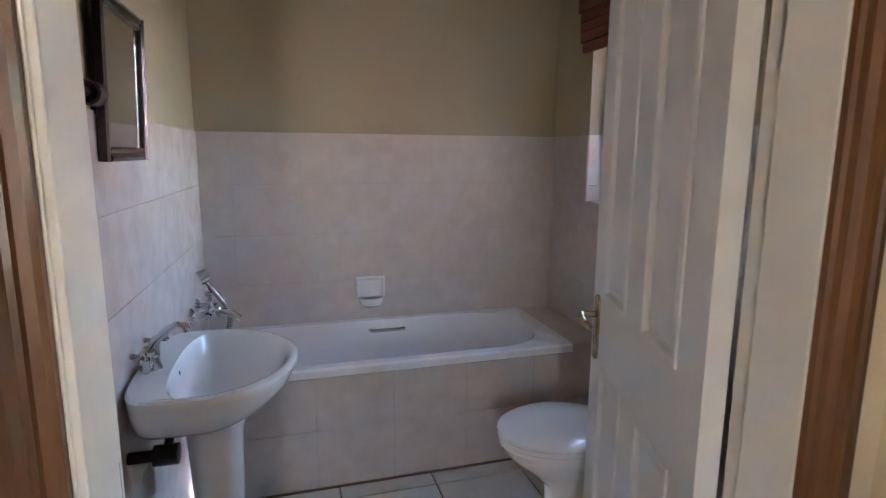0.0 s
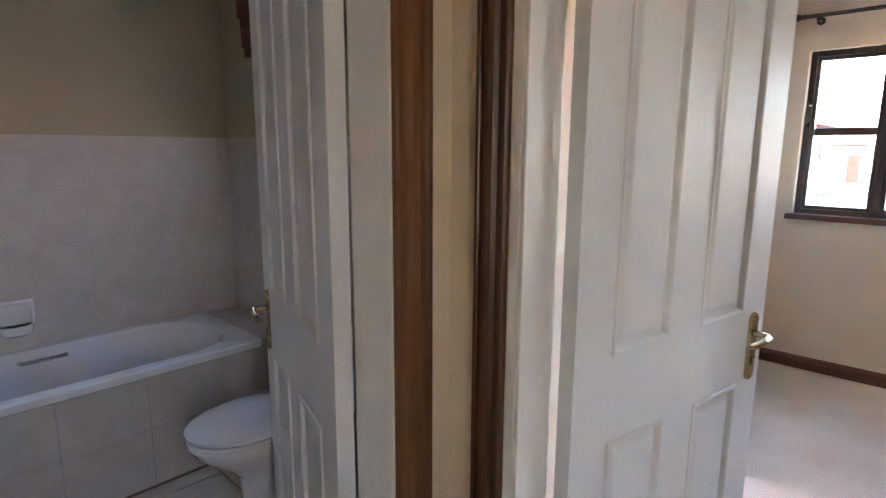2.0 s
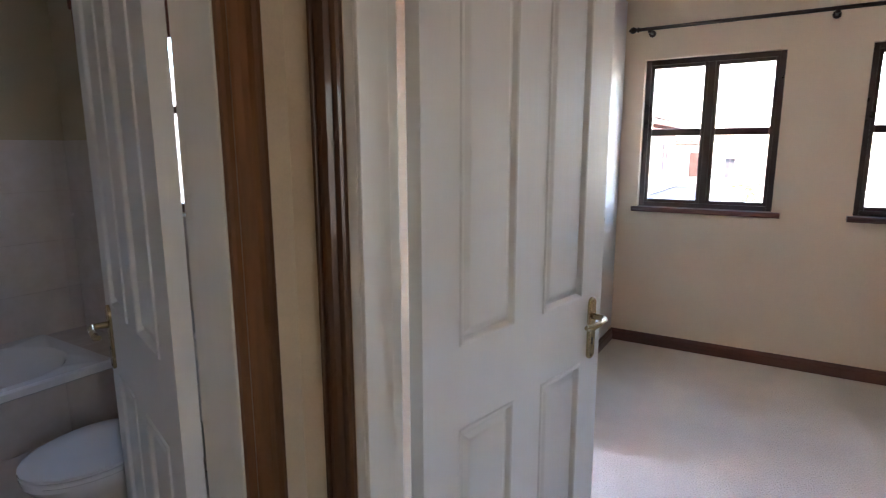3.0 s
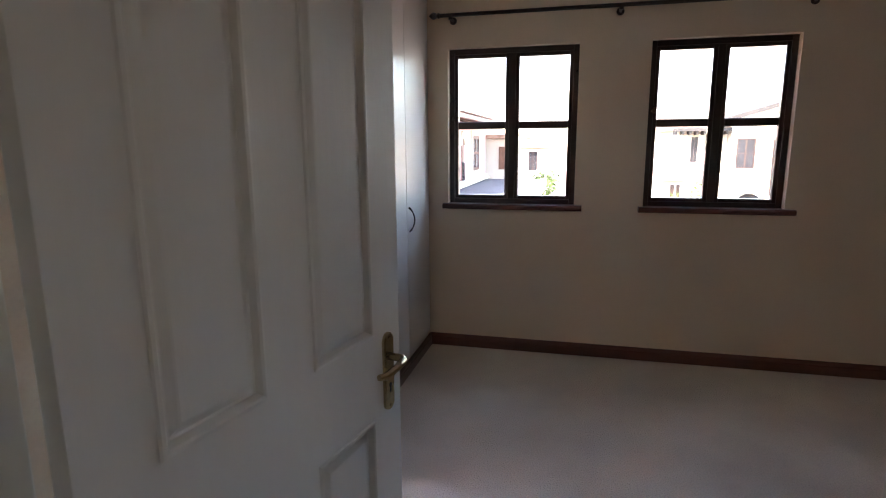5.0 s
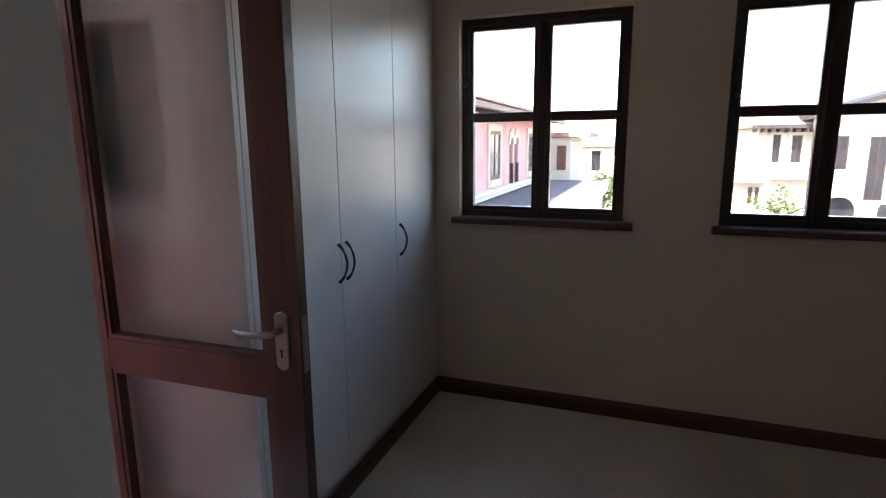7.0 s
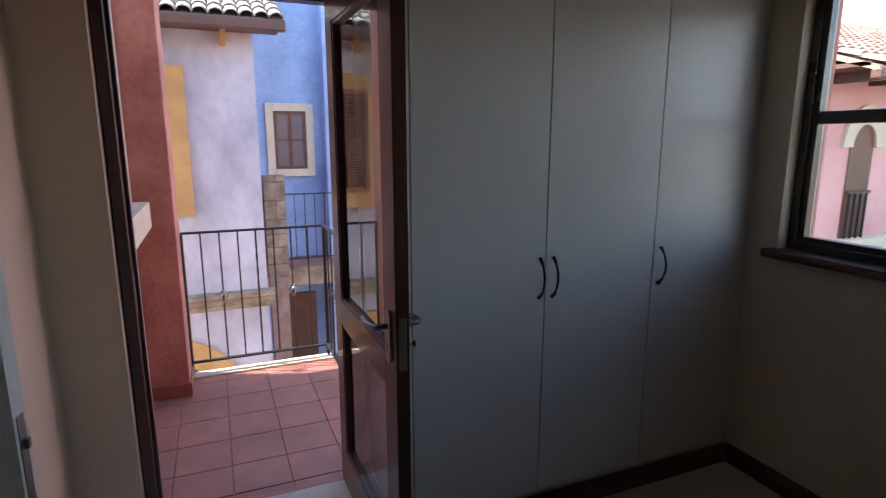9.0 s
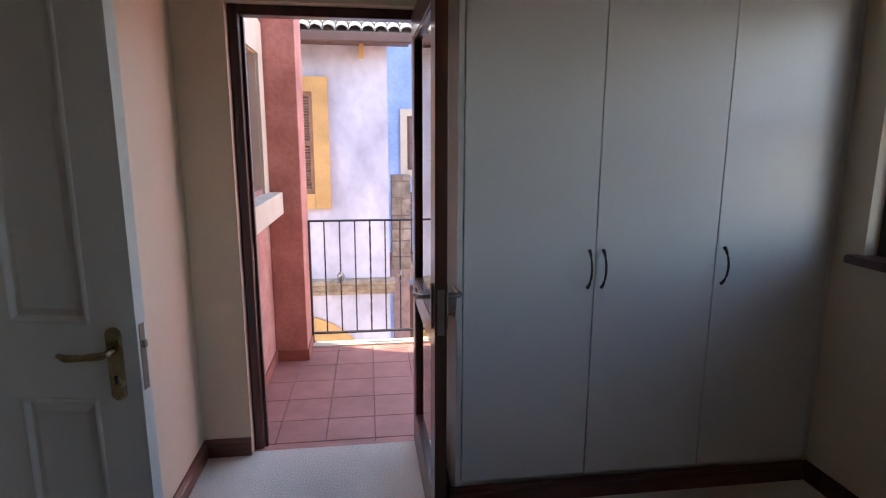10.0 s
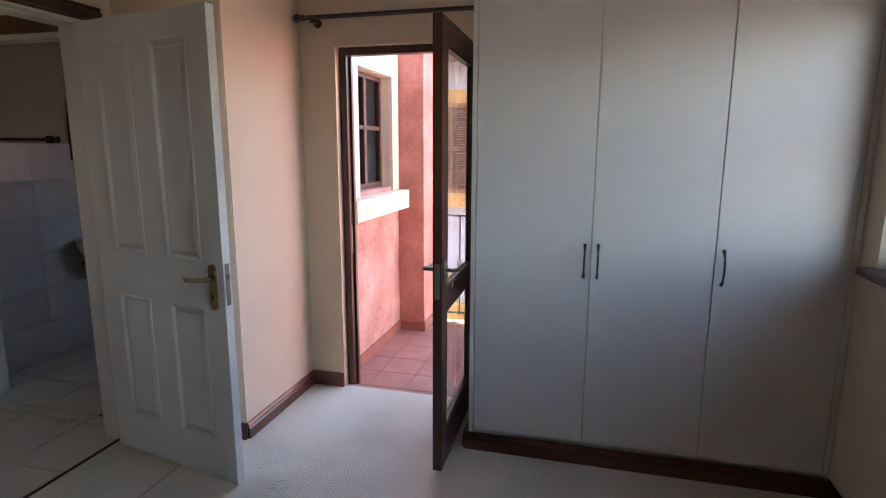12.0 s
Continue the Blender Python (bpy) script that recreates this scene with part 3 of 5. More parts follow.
def curtain_rod(label, a, b, stops, wall_d, ends):
    t = thing("curtain_rod", label, "curtain rod", at=a)
    bm = bmesh.new()
    tube(bm, [a, b], 0.0125, 12)
    part("pole", bm, MFRAME, t, smooth=True)
    a, b = Vector(a), Vector(b)
    d = (b - a).normalized()
    for p, dd in ((a, -d), (b, d))[:ends]:
        bm = bmesh.new()
        finial(bm, p, dd)
        part("finial", bm, MFRAME, t, smooth=True)
    for s in stops:
        bm = bmesh.new()
        p, w = a + d * s, Vector(wall_d)
        tube(bm, [p + Vector((0, 0, -0.02)), p + w + Vector((0, 0, -0.02))], 0.008, 8)
        tube(bm, [p + w * 0.93 + Vector((0, 0, -0.02)), p + w + Vector((0, 0, -0.02))], 0.024, 12)
        tube(bm, [p + Vector((0, 0, -0.028)), p + Vector((0, 0, 0.0))], 0.014, 10)
        part("bracket", bm, MFRAME, t, smooth=True)


wardrobe()
curtain_rod("long dark curtain rod above the bedroom windows", (4.33, 1.09, 2.283), (4.33, -1.32, 2.283), (0.07, 1.13, 2.2), (0.088, 0, 0), 2)
curtain_rod("short dark curtain rod above the balcony door", (1.76, 1.645, 2.212), (2.812, 1.645, 2.212), (0.05, 0.98), (0, 0.068, 0), 1)

THREAD = surf("pale_loose_thread", (0.72, 0.69, 0.64), 0.9, 0.1, 5, 80, 0.0)
bm = boxes((1.519, 1.527, 0.05, 0.72, -0.001, 0.003))
seam = solid("carpet_trim", bm, PGROUT, "thin pale seam in the carpet by the door", "carpet seam", "structure")
bm = bmesh.new()
rng = random.Random(5)
for _ in range(18):
    a, l = rng.uniform(0, 6.28), rng.uniform(0.02, 0.07)
    p = Vector((2.05 + rng.gauss(0, 0.028), 0.63 + rng.gauss(0, 0.02), 0.001))
    q = p + Vector((math.cos(a) * l * 0.5, math.sin(a) * l * 0.5, rng.uniform(0.005, 0.022)))
    tube(bm, [p, q, q + Vector((math.cos(a + 1) * l * 0.5, math.sin(a + 1) * l * 0.5, -0.008))], 0.0011, 4)
solid("carpet_fray", bm, THREAD, "frayed loose carpet threads on the bedroom floor", "loose threads", "stuff")


# ---- bathroom ----
def rrect(x0, x1, y0, y1, r, z, n=9):
    pts = []
    for cx, cy, a0 in ((x1 - r, y1 - r, 0), (x0 + r, y1 - r, 90), (x0 + r, y0 + r, 180), (x1 - r, y0 + r, 270)):
        for k in range(n + 1):
            a = radians(a0 + 90 * k / n)
            pts.append((cx + r * math.cos(a), cy + r * math.sin(a), z))
    return pts


def bathtub():
    t = thing("bathtub", "white built-in bathtub with a chrome grip", "bathtub", at=(0.56, 2.94, 0))
    x0, x1, y0, y1 = -0.257, 1.395, 2.612, 3.270
    bm = bmesh.new()
    loft(bm, [rrect(x0 + .01, x1 - .01, y0 + .10, y1 - .01, .012, .05), rrect(x0 + .01, x1 - .01, y0 + .10, y1 - .01, .012, .50), rrect(x0, x1, y0 + .006, y1, .014, .512), rrect(x0, x1, y0, y1, .016, .518), rrect(x0, x1, y0, y1, .018, .546), rrect(x0 + .006, x1 - .006, y0 + .008, y1 - .006, .02, .556),
              rrect(x0 + .075, x1 - .075, y0 + .050, y1 - .050, .255, .556), rrect(x0 + .085, x1 - .088, y0 + .060, y1 - .060, .25, .545), rrect(x0 + .10, x1 - .13, y0 + .080, y1 - .080, .23, .42),
              rrect(x0 + .13, x1 - .20, y0 + .11, y1 - .11, .19, .22), rrect(x0 + .20, x1 - .32, y0 + .16, y1 - .16, .16, .165)])
    part("tub", bm, ACRYL, t, smooth=True)
    bm = bmesh.new()
    tube(bm, [(0.53, 3.196, .512), (0.535, 3.168, .515), (0.57, 3.158, .517), (0.66, 3.158, .517), (0.705, 3.168, .515), (0.71, 3.196, .512)], 0.009, 10)
    part("grip", bm, CHROME, t, "chrome grab handle", smooth=True)
    bm = bmesh.new()
    tube(bm, [(0.6, 2.94, .166), (0.6, 2.94, .172)], 0.033, 16)
    part("drain", bm, CHROME, t, smooth=True)


def cross_head(bm, c, axis):
    c, d = Vector(c), Vector(axis).normalized()
    ref = Vector((0, 0, 1)) if abs(d.z) < 0.8 else Vector((1, 0, 0))
    u = d.cross(ref).normalized()
    v = d.cross(u)
    tube(bm, [c - d * 0.02, c, c + d * 0.012], 0.009, 10, [0.012, 0.011, 0.008])
    for w in (u, -u, v, -v):
        tube(bm, [c, c + w * 0.018, c + w * 0.027], 0.005, 8, [0.005, 0.0055, 0.008])
        ball(bm, c + w * 0.028, 0.0085, n=8)


def basin():
    yc = 2.115
    t = thing("pedestal_basin", "white ceramic pedestal washbasin with chrome mixer tap", "washbasin", at=(-0.1, yc, 0))

    def ring(xf, hw, xb, z, xm=-0.09, square=0.35, n=56):
        """An oval in front of xm whose back half is squared off towards xb."""
        pts = []
        for k in range(n):
            c, q = math.cos(2 * math.pi * k / n), math.sin(2 * math.pi * k / n)
            if c >= 0:
                pts.append((xm + (xf - xm) * c, yc + hw * q, z))
            else:
                pts.append((xm - (xm - xb) * abs(c) ** square, yc + hw * math.copysign(abs(q) ** (0.4 + 0.6 * square), q), z))
        return [(px, yc + (py - yc) * 1.05, pz) for px, py, pz in pts]
    bm = bmesh.new()
    w = -0.257
    loft(bm, [ring(.0, .12, w, .655), ring(.05, .17, w, .672), ring(.11, .235, w, .715), ring(.158, .266, w, .765), ring(.174, .276, w, .800), ring(.180, .280, w, .812), ring(.178, .278, w, .820), ring(.168, .269, w + .004, .825),
              ring(.158, .260, w + .010, .824), ring(.150, .252, -.168, .818, square=.7), ring(.142, .244, -.164, .808, square=.7), ring(.125, .222, -.156, .770, square=.75), ring(.10, .175, -.142, .728, square=.9), ring(.06, .10, -.125, .700, square=1.0), ring(.0, .04, -.11, .693, square=1.0)])
    part("bowl", bm, CERAM, t, smooth=True)
    bm = bmesh.new()
    loft(bm, [rrect(-.155, .015, yc - .085, yc + .085, .06, 0.0), rrect(-.15, .01, yc - .08, yc + .08, .06, .05), rrect(-.14, .0, yc - .068, yc + .068, .055, .35), rrect(-.15, .01, yc - .078, yc + .078, .06, .60), rrect(-.16, .03, yc - .09, yc + .09, .06, .69)])
    part("pedestal", bm, CERAM, t, smooth=True)
    bm = bmesh.new()
    tube(bm, [(-.174, yc, .785), (-.158, yc, .785)], 0.007, 10)
    part("overflow", bm, BLACKP, t)
    bm = bmesh.new()
    cx, cy = -0.222, yc - 0.04
    tube(bm, [(cx, cy, .822), (cx, cy, .832), (cx, cy, .86), (cx, cy, .885)], 0.02, 14, [0.030, 0.026, 0.02, 0.018])
    tube(bm, [(cx, cy - .055, .838), (cx, cy + .055, .838)], 0.013, 12)
    tube(bm, [(cx, cy, .875), (cx + .02, cy, .905), (cx + .05, cy, .932), (cx + .075, cy, .945), (cx + .095, cy, .940), (cx + .102, cy, .925)], 0.011, 12, [.014, .012, .011, .010, .011, .012])
    for s in (-1, 1):
        tube(bm, [(cx, cy + s * .055, .838), (cx, cy + s * .062, .858), (cx, cy + s * .066, .872)], 0.012, 10)
        cross_head(bm, (cx, cy + s * .068, .884), (0, s * 0.3, 1))
    part("mixer_tap", bm, CHROME, t, "chrome mixer with cross heads and swan spout", smooth=True)
    bm = bmesh.new()
    tube(bm, [(-.195, yc - .19, .635), (-.135, yc - .19, .635)], 0.028, 12)
    tube(bm, [(-.165, yc - .19, .635), (-.155, yc - .15, .70)], 0.012, 10)
    tube(bm, [(-.257, yc - .19, .635), (-.195, yc - .19, .635)], 0.016, 10)
    part("trap", bm, BLACKP, t, "black plastic waste trap", smooth=True)

    return t


def toilet():
    yc = 2.14
    t = thing("toilet", "white ceramic toilet with closed lid", "toilet", at=(1.1, yc, 0))

    def oval(cx, rx, ry, z, n=28):
        return [(cx + rx * math.cos(2 * math.pi * k / n) * (1.0 if math.cos(2 * math.pi * k / n) < 0 else 0.9), yc + ry * math.sin(2 * math.pi * k / n), z) for k in range(n)]
    bm = bmesh.new()
    loft(bm, [oval(1.15, .17, .115, 0), oval(1.15, .165, .11, .03), oval(1.16, .13, .085, .10), oval(1.16, .14, .085, .20), oval(1.13, .18, .12, .27), oval(1.09, .225, .16, .34), oval(1.075, .238, .178, .385), oval(1.075, .235, .176, .398)])
    part("bowl", bm, CERAM, t, smooth=True)
    bm = bmesh.new()
    loft(bm, [oval(1.075, .238, .180, .400), oval(1.075, .243, .184, .404), oval(1.075, .243, .184, .414), oval(1.075, .238, .180, .418)])
    part("seat", bm, CERAM, t, smooth=True)
    bm = bmesh.new()
    loft(bm, [oval(1.075, .236, .180, .421), oval(1.075, .244, .186, .425), oval(1.075, .244, .186, .434), oval(1.075, .225, .170, .442), oval(1.075, .12, .09, .446)])
    part("lid", bm, CERAM, t, smooth=True)
    bm = bmesh.new()
    box(bm, 1.27, 1.44, yc - .09, yc + .09, .22, .40, .02)
    part("neck", bm, CERAM, t)
    bm = bmesh.new()
    box(bm, 1.415, 1.592, yc - .2, yc + .2, .38, .74, .02)
    cis = part("cistern", bm, CERAM, t)
    bm = bmesh.new()
    box(bm, 1.405, 1.592, yc - .21, yc + .21, .742, .775, .01)
    part("cistern_lid", bm, CERAM, cis)


def bath_mixer():
    t = thing("bath_mixer", "chrome wall-mounted bath mixer with hand shower", "bath tap", at=(-0.2, 2.92, 0.76))
    x, y, z = -0.190, 2.92, 0.752
    bm = bmesh.new()
    for s in (-1, 1):
        tube(bm, [(-.2575, y + s * .075, z), (-.250, y + s * .075, z), (-.240, y + s * .075, z), (x, y + s * .075, z)], 0.016, 14, [.034, .032, .015, .015])
        tube(bm, [(x, y + s * .075, z), (x + .012, y + s * .088, z + .012)], 0.014, 10)
        cross_head(bm, (x + .034, y + s * .100, z + .026), (0.7, s * 0.4, 0.5))
    tube(bm, [(x, y - .085, z), (x, y + .085, z)], 0.018, 12)
    tube(bm, [(x, y, z), (x + .05, y, z - .010), (x + .09, y, z - .022), (x + .118, y, z - .045)], 0.014, 12, [.018, .015, .014, .015])
    tube(bm, [(x, y, z), (x, y, z + .05), (x, y, z + .066)], 0.011, 10)
    body = part("body", bm, CHROME, t, smooth=True)
    bm = bmesh.new()
    box(bm, x - .018, x + .018, y - .022, y + .022, z + .066, z + .082, .004)
    part("cradle", bm, CHROME, body)
    bm = bmesh.new()
    tube(bm, [(x + .052, y + .01, z + .03), (x + .012, y, z + .092), (x - .004, y - .005, z + .12), (x - .018, y - .02, z + .15)], 0.011, 12, [.010, .012, .013, .020])
    tube(bm, [(x - .036, y - .03, z + .146), (x - .002, y - .012, z + .160)], 0.030, 16, [.032, .028])
    part("hand_shower", bm, CHROME, t, smooth=True)
    bm = bmesh.new()
    pts = []
    for k in range(150):
        a = k / 149
        p = Vector((x + .052 + .022 * math.sin(a * 3.0), y + .02 + .03 * a, z + .028 - .15 * a))
        an = a * 2 * math.pi * 15
        pts.append(p + Vector((math.cos(an) * .011, math.sin(an) * .011, 0)))
    tube(bm, pts, 0.003, 5)
    part("hose", bm, CHROME, t, "coiled chrome shower hose", smooth=True)

    return t


def soap_dish():
    t = thing("soap_dish", "white ceramic wall soap dish above the bath", "soap dish", at=(0.55, 3.27, 0.69))
    def shield(inset, d):
        """An upright plate, square above and rounded below, at depth d off the wall."""
        x0, x1, z0, z1, r = .470 + inset, .624 - inset, .622 + inset, .784 - inset, .062 - inset * .5
        pts = [(x0, 3.2715 - d, z1), (x0, 3.2715 - d, z0 + r)]
        pts += [(x0 + r - r * math.cos(radians(a)), 3.2715 - d, z0 + r - r * math.sin(radians(a))) for a in range(15, 91, 15)]
        pts += [(x1 - r + r * math.sin(radians(a)), 3.2715 - d, z0 + r - r * math.cos(radians(a))) for a in range(0, 76, 15)]
        return pts + [(x1, 3.2715 - d, z0 + r), (x1, 3.2715 - d, z1)]
    bm = bmesh.new()
    loft(bm, [shield(0, 0), shield(0, .008), shield(.003, .013), shield(.012, .014), shield(.020, .006)])
    part("backplate", bm, CERAM, t, smooth=True)
    bm = bmesh.new()
    loops = []
    for w, d, z in ((.036, .030, .622), (.056, .050, .634), (.066, .058, .662), (.066, .058, .672), (.059, .051, .674), (.050, .042, .650)):
        loops.append([(.547 + w * math.cos(radians(a)), 3.262 - d * math.sin(radians(a)) ** .7 if 0 < a < 180 else 3.262, z) for a in range(0, 181, 15)])
    loft(bm, loops, closed=True)
    part("tray", bm, CERAM, t, smooth=True)


def swing_mirror():
    t = thing("wall_mirror", "dark-framed swivel mirror hanging on the bathroom wall", "mirror", at=pose(-0.2475, 2.115, 1.60, 0, 2.3, 0))
    hy, hz, f = 0.19, 0.20, 0.036
    prof = [(0, 0), (0.017, 0), (0.020, 0.01), (0.014, 0.020), (0.016, 0.030), (0.009, f), (0, f)]
    for p0, p1, up in (((0, -hy, -hz), (0, -hy, hz), (0, 1, 0)), ((0, hy, -hz), (0, hy, hz), (0, -1, 0)), ((0, -hy + f, -hz), (0, hy - f, -hz), (0, 0, 1)), ((0, -hy + f, hz), (0, hy - f, hz), (0, 0, -1))):
        bm = bmesh.new()
        mould(bm, p0, p1, (1, 0, 0), up, prof)
        part("frame_side", bm, MFRAME, t, local=True)
    part("glass", boxes((0.003, 0.006, -hy + f, hy - f, -hz + f, hz - f)), MIRROR, t, "silvered mirror glass", local=True)
    part("backing", boxes((-0.003, -0.001, -hy, hy, -hz, hz)), MFRAME, t, local=True)
    for s in (-1, 1):
        bm = bmesh.new()
        box(bm, -0.014, -0.003, s * (hy - 0.02) - 0.018, s * (hy - 0.02) + 0.018, -0.09, 0.12, 0.002)
        part("bracket", bm, MFRAME, t, local=True)
    return t


def towel_rail():
    t = thing("towel_rail", "dark wooden towel rail on the bathroom wall", "towel rail", at=(-0.25, 1.45, 1.545))
    bm = bmesh.new()
    tube(bm, [(-.215, 1.16, 1.545), (-.215, 1.80, 1.545)], 0.0105, 12)
    part("bar", bm, MFRAME, t, smooth=True)
    for y in (1.19, 1.78):
        bm = bmesh.new()
        tube(bm, [(-.215, y - .03, 1.545), (-.215, y - .024, 1.545), (-.215, y, 1.545), (-.215, y + .024, 1.545), (-.215, y + .03, 1.545), (-.215, y + .04, 1.545)], .02, 14, [.022, .027, .020, .027, .024, .008])
        tube(bm, [(-.263, y, 1.545), (-.25, y, 1.545), (-.215, y, 1.545)], .016, 12, [.03, .018, .015])
        part("post", bm, MFRAME, t, smooth=True)

    return t


def roman_blind():
    t = thing("bamboo_blind", "dark red bamboo roman blind pulled up above the bathroom window", "blind", at=(1.57, 2.6, 2.1))
    part("headrail", boxes((1.565, 1.598, 2.17, 3.035, 2.25, 2.28), bev=0.003), BLIND, t)
    for k in range(7):
        z1 = 2.25 - k * 0.048
        part("fold", boxes((1.598 - 0.030 - 0.004 * (k % 3), 1.594, 2.175 + .004 * k, 3.035 - .010 * k, z1 - 0.047, z1), bev=0.006), BLIND, t)


bathtub()
on_west = [basin(), bath_mixer(), swing_mirror(), towel_rail()]
toilet()
soap_dish()
roman_blind()


# ---- balcony ----
balcony = solid("floor_balcony", boxes((1.80, 2.985, 1.93, 3.44, -0.30, -0.089)), CEMENT, "cement bed under the terracotta balcony tiles", "balcony floor", "structure")
pillar = solid("balcony_pillar", boxes((1.80, 2.025, 3.10, 3.46, -0.089, H + 0.12), bev=0.006), REDPL, "red limewashed square corner pillar", "pillar", "structure")
edge = solid("balcony_edge_trim", boxes((1.80, 2.99, 3.352, 3.45, -0.30, -0.066), bev=0.004), SURR, "pale plastered balcony edge", "balcony edge", "structure")


def balcony_window():
    t = thing("window_3", "dark wooden bathroom window in a thick cream plaster surround", "window", kind="structure", at=(1.8, 2.6, 1.1))
    part("sill", boxes((1.772, 1.905, 1.99, 3.08, 1.005, 1.155), bev=0.006), SURR, t, "thick cream plaster sill")
    bm = boxes((1.80, 1.818, BWY1, 3.07, 1.156, 2.25), (1.80, 1.818, 2.06, BWY0, 1.156, 2.25), (1.80, 1.818, BWY0, BWY1, BWZ1, 2.25), bev=0.002)
    part("surround", bm, SURR, t, "cream plaster band")
    bm = boxes((1.702, 1.80, BWY1 - .006, BWY1 - .002, BWZ0, BWZ1), (1.702, 1.80, BWY0 + .002, BWY0 + .006, BWZ0, BWZ1), (1.702, 1.80, BWY0 + .006, BWY1 - .006, BWZ1 - .006, BWZ1 - .002))
    part("reveal", bm, SURR, t)
    x0, x1, f = 1.685, 1.728, 0.04
    y0, y1, z0, z1 = BWY0 + .001, BWY1 - .001, BWZ0 + .001, BWZ1 - .001
    ym = (y0 + y1) / 2
    bm = boxes((x0, x1, y0, y0 + f, z0, z1), (x0, x1, y1 - f, y1, z0, z1), (x0, x1, y0 + f, y1 - f, z0, z0 + f), (x0, x1, y0 + f, y1 - f, z1 - f, z1), (x0, x1, ym - .025, ym + .025, z0 + f, z1 - f), bev=.003)
    fr = part("window_frame", bm, DARKW, t)
    for a, b in ((y0 + f, ym - .025), (ym + .025, y1 - f)):
        part("glazing_bar", boxes((x0 + .005, x1 - .005, a, b, 1.63, 1.66)), DARKW, fr)
        for c, d in ((z0 + f, 1.63), (1.66, z1 - f)):
            p = part("pane", boxes((x0 + .018, x0 + .022, a, b, c, d)), BATHGLASS, t)
            p.visible_shadow = False


def railing(name, label, a, b, n, z0, z1, knots, mats=(IRON, KNOT)):
    """A wrought-iron balustrade from a to b with upright bars, some with basket knots."""
    t = thing(name, label, "railing", at=a)
    a, b = Vector(a), Vector(b)
    for nm, z in (("top_rail", z1), ("bottom_rail", z0)):
        bm = bmesh.new()
        mould(bm, (a.x, a.y, z), (b.x, b.y, z), (b - a).normalized().cross(Vector((0, 0, 1))), (0, 0, 1), [(-.015, -.006), (.015, -.006), (.015, .004), (.009, .008), (-.009, .008), (-.015, .004)])
        part(nm, bm, mats[0], t)
    for k in range(n + 1):
        p = a.lerp(b, k / n)
        bm = bmesh.new()
        if k in (0, n):
            tube(bm, [(p.x, p.y, z0 - .10), (p.x, p.y, z1)], 0.012, 8)
            part("post", bm, mats[0], t)
            continue
        if k % 4 == 0 or k % 4 == 2 and not (k in knots):
            rings = []
            for j in range(25):
                f = j / 24
                an = (f * 14 if k % 4 == 0 else 0)
                rings.append([(p.x + .0075 * math.cos(an + q * math.pi / 2), p.y + .0075 * math.sin(an + q * math.pi / 2), z0 + (z1 - z0) * f) for q in range(4)])
            loft(bm, rings)
        else:
            tube(bm, [(p.x, p.y, z0), (p.x, p.y, z1)], 0.006, 6)
        bar = part("baluster", bm, mats[0], t)
        if k in knots:
            bm = bmesh.new()
            zc = z0 + (z1 - z0) * 0.5
            for q in range(4):
                pts = []
                for j in range(13):
                    f = j / 12
                    an = q * math.pi / 2 + f * 2.2
                    r = 0.004 + 0.024 * math.sin(math.pi * f)
                    pts.append((p.x + r * math.cos(an), p.y + r * math.sin(an), zc - .045 + .09 * f))
                tube(bm, pts, 0.005, 6)
            part("basket_knot", bm, mats[1], bar, "twisted basket knot", smooth=True)


balcony_window()
railing("balcony_railing", "black wrought-iron balcony railing with basket knots", (2.03, 3.42, 0), (2.955, 3.42, 0), 8, 0.015, 0.905, (2, 6))
railing("balcony_railing", "black wrought-iron balcony railing along the open side", (2.955, 3.42, 0), (2.955, 1.96, 0), 12, 0.015, 0.905, (2, 6, 10))


# ---- neighbouring houses ----
def sash_window(t, name, axis, a0, a1, z0, z1, d, out, surround, mat, glass, band=0.12):
    """A window in a facade: plaster band, wooden frame, cross bars and panes. axis: the facade's run."""
    def q(u0, u1, v0, v1, d0, d1):
        lo, hi = min(d + out * d0, d + out * d1), max(d + out * d0, d + out * d1)
        return (u0, u1, lo, hi, v0, v1) if axis == "x" else (lo, hi, u0, u1, v0, v1)
    w = part(name, boxes(q(a0 - band, a0, z0 - band, z1 + band, 0, .04), q(a1, a1 + band, z0 - band, z1 + band, 0, .04), q(a0, a1, z1, z1 + band, 0, .04), q(a0, a1, z0 - band, z0, 0, .06), bev=0.004), surround, t)
    f = (a1 - a0) * 0.09
    m = (a0 + a1) / 2
    part("frame", boxes(q(a0, a0 + f, z0, z1, 0, .03), q(a1 - f, a1, z0, z1, 0, .03), q(a0 + f, a1 - f, z0, z0 + f, 0, .03), q(a0 + f, a1 - f, z1 - f, z1, 0, .03), q(m - f / 2, m + f / 2, z0 + f, z1 - f, 0, .028), q(a0 + f, m - f / 2, (z0 + z1) / 2 - f / 3, (z0 + z1) / 2 + f / 3, 0, .026), q(m + f / 2, a1 - f, (z0 + z1) / 2 - f / 3, (z0 + z1) / 2 + f / 3, 0, .026)), mat, w)
    part("pane", boxes(q(a0 + f, a1 - f, z0 + f, z1 - f, 0, .012)), glass, w)


TILE_MESH = {}


